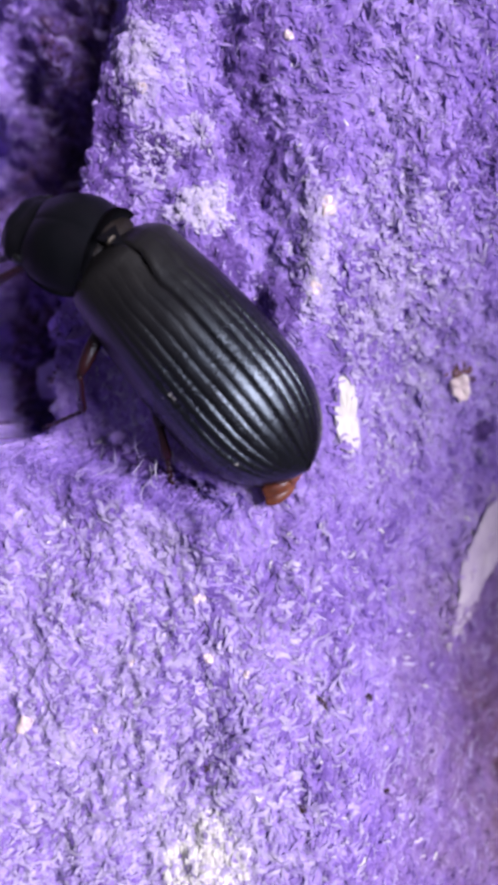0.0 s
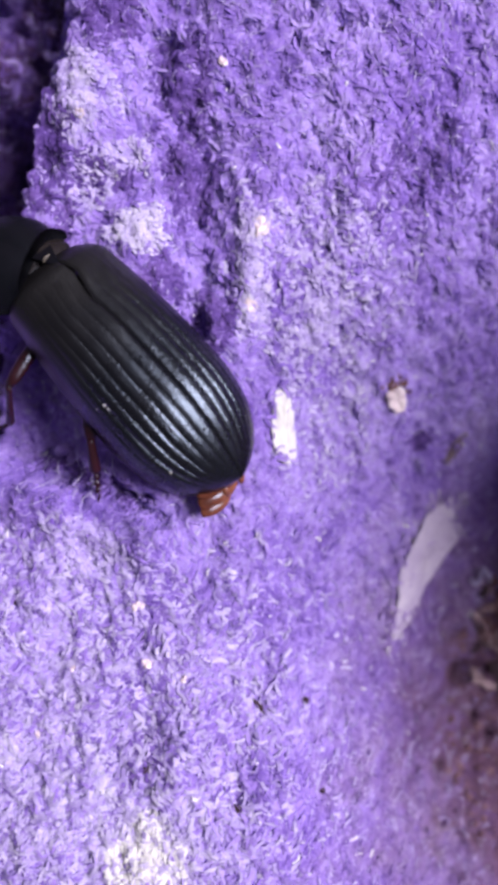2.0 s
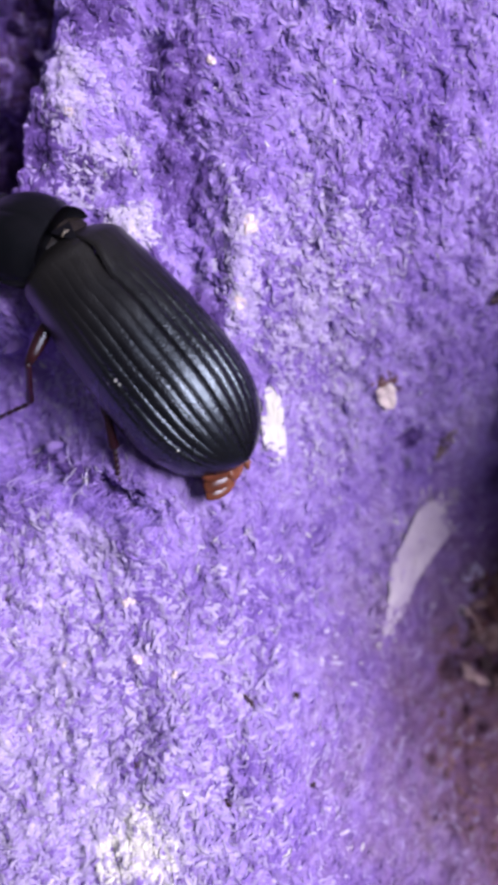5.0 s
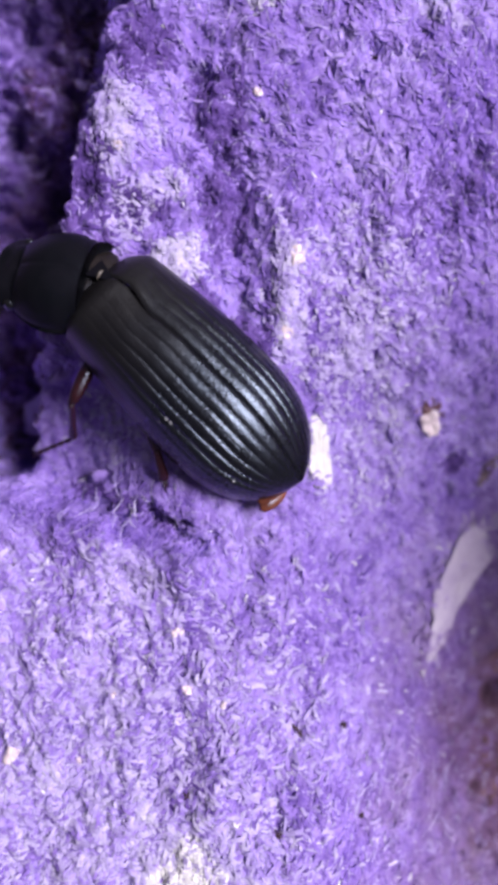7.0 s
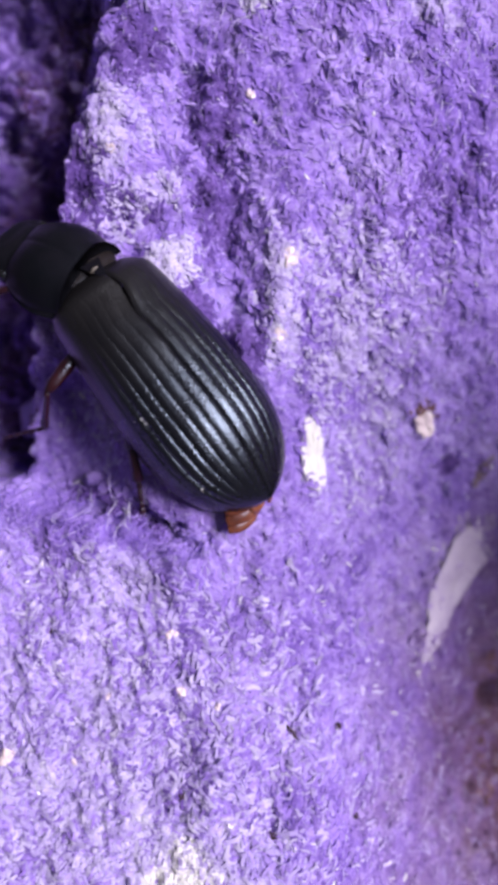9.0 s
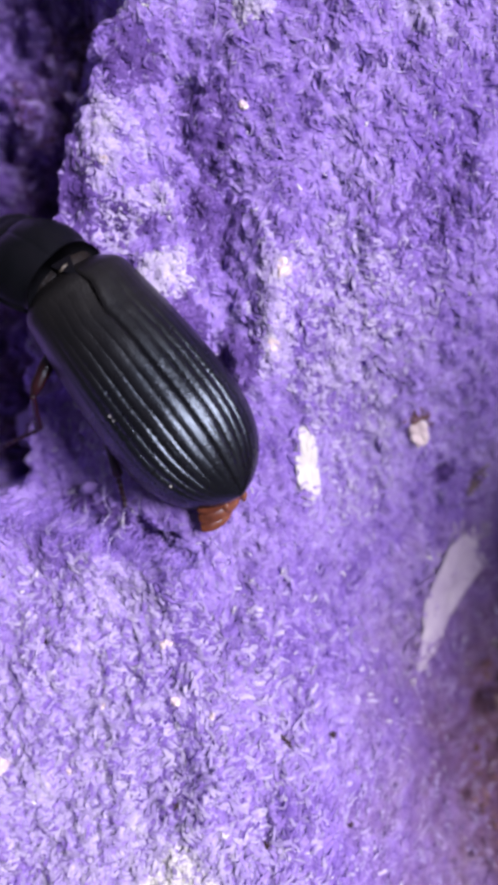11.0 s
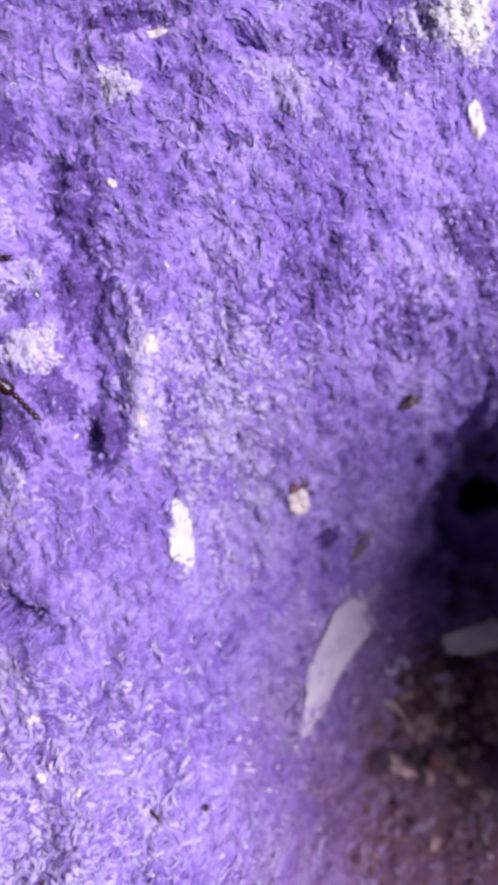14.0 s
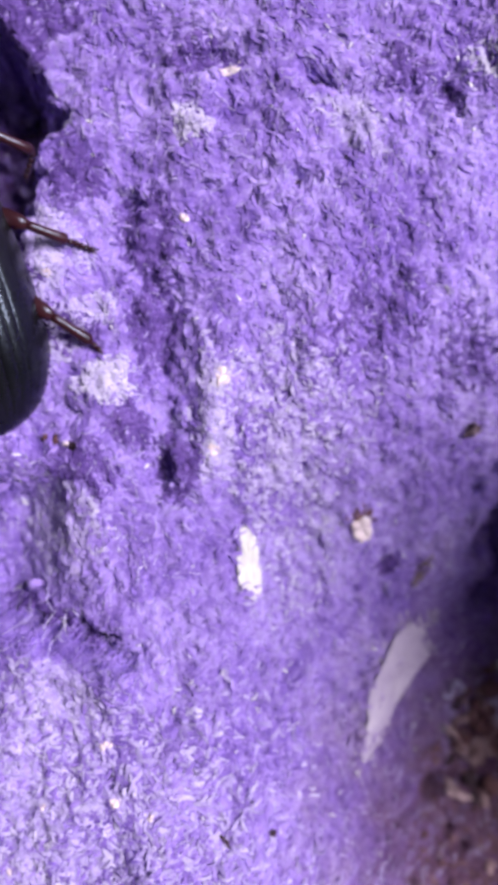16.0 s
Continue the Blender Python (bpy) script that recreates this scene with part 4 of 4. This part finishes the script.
# ---- what moves ----
# seconds, x, y of the beetle's middle in millimetres, heading in degrees
CRAWL = (
    (0.0, -2.00, 3.04, -0.60, 2.2, 16.3, 42.2),
    (0.5, -1.93, 3.04, -0.60, 2.2, 12.6, 41.0),
    (1.0, -2.68, 2.97, -0.60, 1.7, 18.5, 46.3),
    (1.5, -2.16, 2.72, -0.60, 1.4, 23.0, 42.7),
    (2.0, -2.20, 3.00, -0.60, 2.0, 21.6, 43.0),
    (2.5, -2.51, 3.38, -0.60, 0.6, 21.4, 41.4),
    (3.0, -2.23, 3.83, -0.60, 0.4, 18.5, 42.3),
    (3.5, -2.06, 3.40, -0.60, 2.0, 26.8, 41.2),
    (4.0, -1.14, 3.81, -0.60, 1.9, 26.1, 41.7),
    (6.5, -1.65, 3.58, -0.60, 1.7, 19.8, 37.4),
    (7.0, -1.40, 3.90, -0.60, 3.9, 19.0, 46.0),
    (7.5, -1.16, 3.85, -0.60, 5.0, 23.0, 45.4),
    (8.0, -1.67, 3.61, -0.60, 4.4, 26.2, 40.8),
    (8.5, -1.88, 3.67, -0.60, 3.3, 24.1, 39.1),
    (11.0, -2.80, 4.38, -0.60, 0.6, 18.1, 37.8),
    (11.5, -2.97, 4.93, -0.60, 0.4, 23.3, 40.6),
    (12.0, -3.76, 5.19, -0.60, 0.3, 11.5, 41.4),
    (12.5, -5.03, 5.82, -0.60, 0.0, 11.3, 46.2),
    (13.0, -6.66, 7.27, -0.60, 0.1, 6.0, 40.6),
    (13.5, -7.80, 8.00, -0.30, 3.0, 5.0, 37.0),
    (14.0, -7.70, 9.40, 0.10, 8.0, 4.0, 30.0),
    (14.5, -7.31, 12.15, 0.30, 19.2, -2.1, 21.6),
    (15.0, -7.7, 13.0, 0.30, 19.7, 5.1, 20.0),
    (15.5, -8.1, 13.6, 0.30, 19.6, 7.1, 15.5),
    (16.0, -8.25, 13.6, 0.30, 19.4, 8.7, 14.5),
)
# seconds, how far the abdomen's end is pushed out (0 to 1)
PUSHED = ((0.0, 0.35), (0.5, 0.75), (1.0, 1.0), (1.5, 0.4), (2.0, 0.5), (2.5, 0.3), (3.0, 0.7), (3.5, 0.7), (4.0, 1.1), (5.2, 0.5), (6.5, 0.4), (7.0, 0.0), (7.5, 0.05), (8.0, 0.45), (8.5, 0.45),
          (10.0, 0.5), (11.0, 0.55), (11.5, 0.55), (12.0, 0.45), (12.5, 0.4), (13.0, 0.3), (14.0, 0.2), (14.5, 0.1), (15.0, 0.15), (16.0, 0.2))
# seconds, turn of each leg about its hip: forward is positive for the right-hand legs
SWING = {
    "front_left": ((0.0, 0), (4.0, 4), (8.0, -4), (12.0, 8), (14.0, -10), (16.0, 0)),
    "middle_left": ((0.0, 4), (1.5, -4), (4.0, 6), (7.0, 0), (8.5, -5), (11.0, 8), (12.5, -8), (14.0, 10), (16.0, 0)),
    "hind_left": ((0.0, 0), (1.5, -6), (4.0, 4), (7.0, 0), (11.0, 6), (12.5, -8), (14.0, 8), (16.0, 0)),
    "front_right": ((0.0, 165), (8.5, 165), (11.0, 160), (12.5, 95), (14.0, 20), (15.0, 0), (16.0, 0)),
    "middle_right": ((0.0, -46), (4.0, -50), (8.5, -48), (11.0, -46), (12.0, -46), (13.0, -10), (13.5, -6), (14.0, 10), (14.5, 8), (15.5, 2), (16.0, 2)),
    "hind_right": ((0.0, -64), (4.0, -60), (8.5, -62), (11.0, -72), (12.0, -66), (12.6, -44), (13.0, -24), (13.5, -26), (14.0, -28), (14.4, -8), (14.5, -6), (15.0, -12), (16.0, -8)),
}


def motions():
    rows = []
    for t, x, y, z, pitch, roll, yaw in CRAWL:
        rows.append((t, pose(x * MM, y * MM, z * MM, pitch, roll, yaw)))
    walk(beetle, rows)
    walk(pronotum, [(t, pose(-0.25 * MM, 5.95 * MM, 1.5 * MM, -21, 0, a)) for t, a in ((0.0, 25), (1.0, 28), (4.0, 24), (7.0, 30), (8.5, 23), (11.0, 12), (12.5, 14), (14.0, 6), (15.0, -5), (16.0, -8))])
    walk(abdomen_tip, [(t, pose((-0.1 - 0.25 * e) * MM, (-4.9 - 0.95 * e) * MM, (1.35 - 0.25 * e) * MM, 6 * e, 0, -6 * e)) for t, e in PUSHED])
    for key, (hip, root) in LEGS.items():
        walk(hip, [(t, pose(root[0] * MM, root[1] * MM, root[2] * MM, 0, 0, a)) for t, a in SWING[key]])


motions()
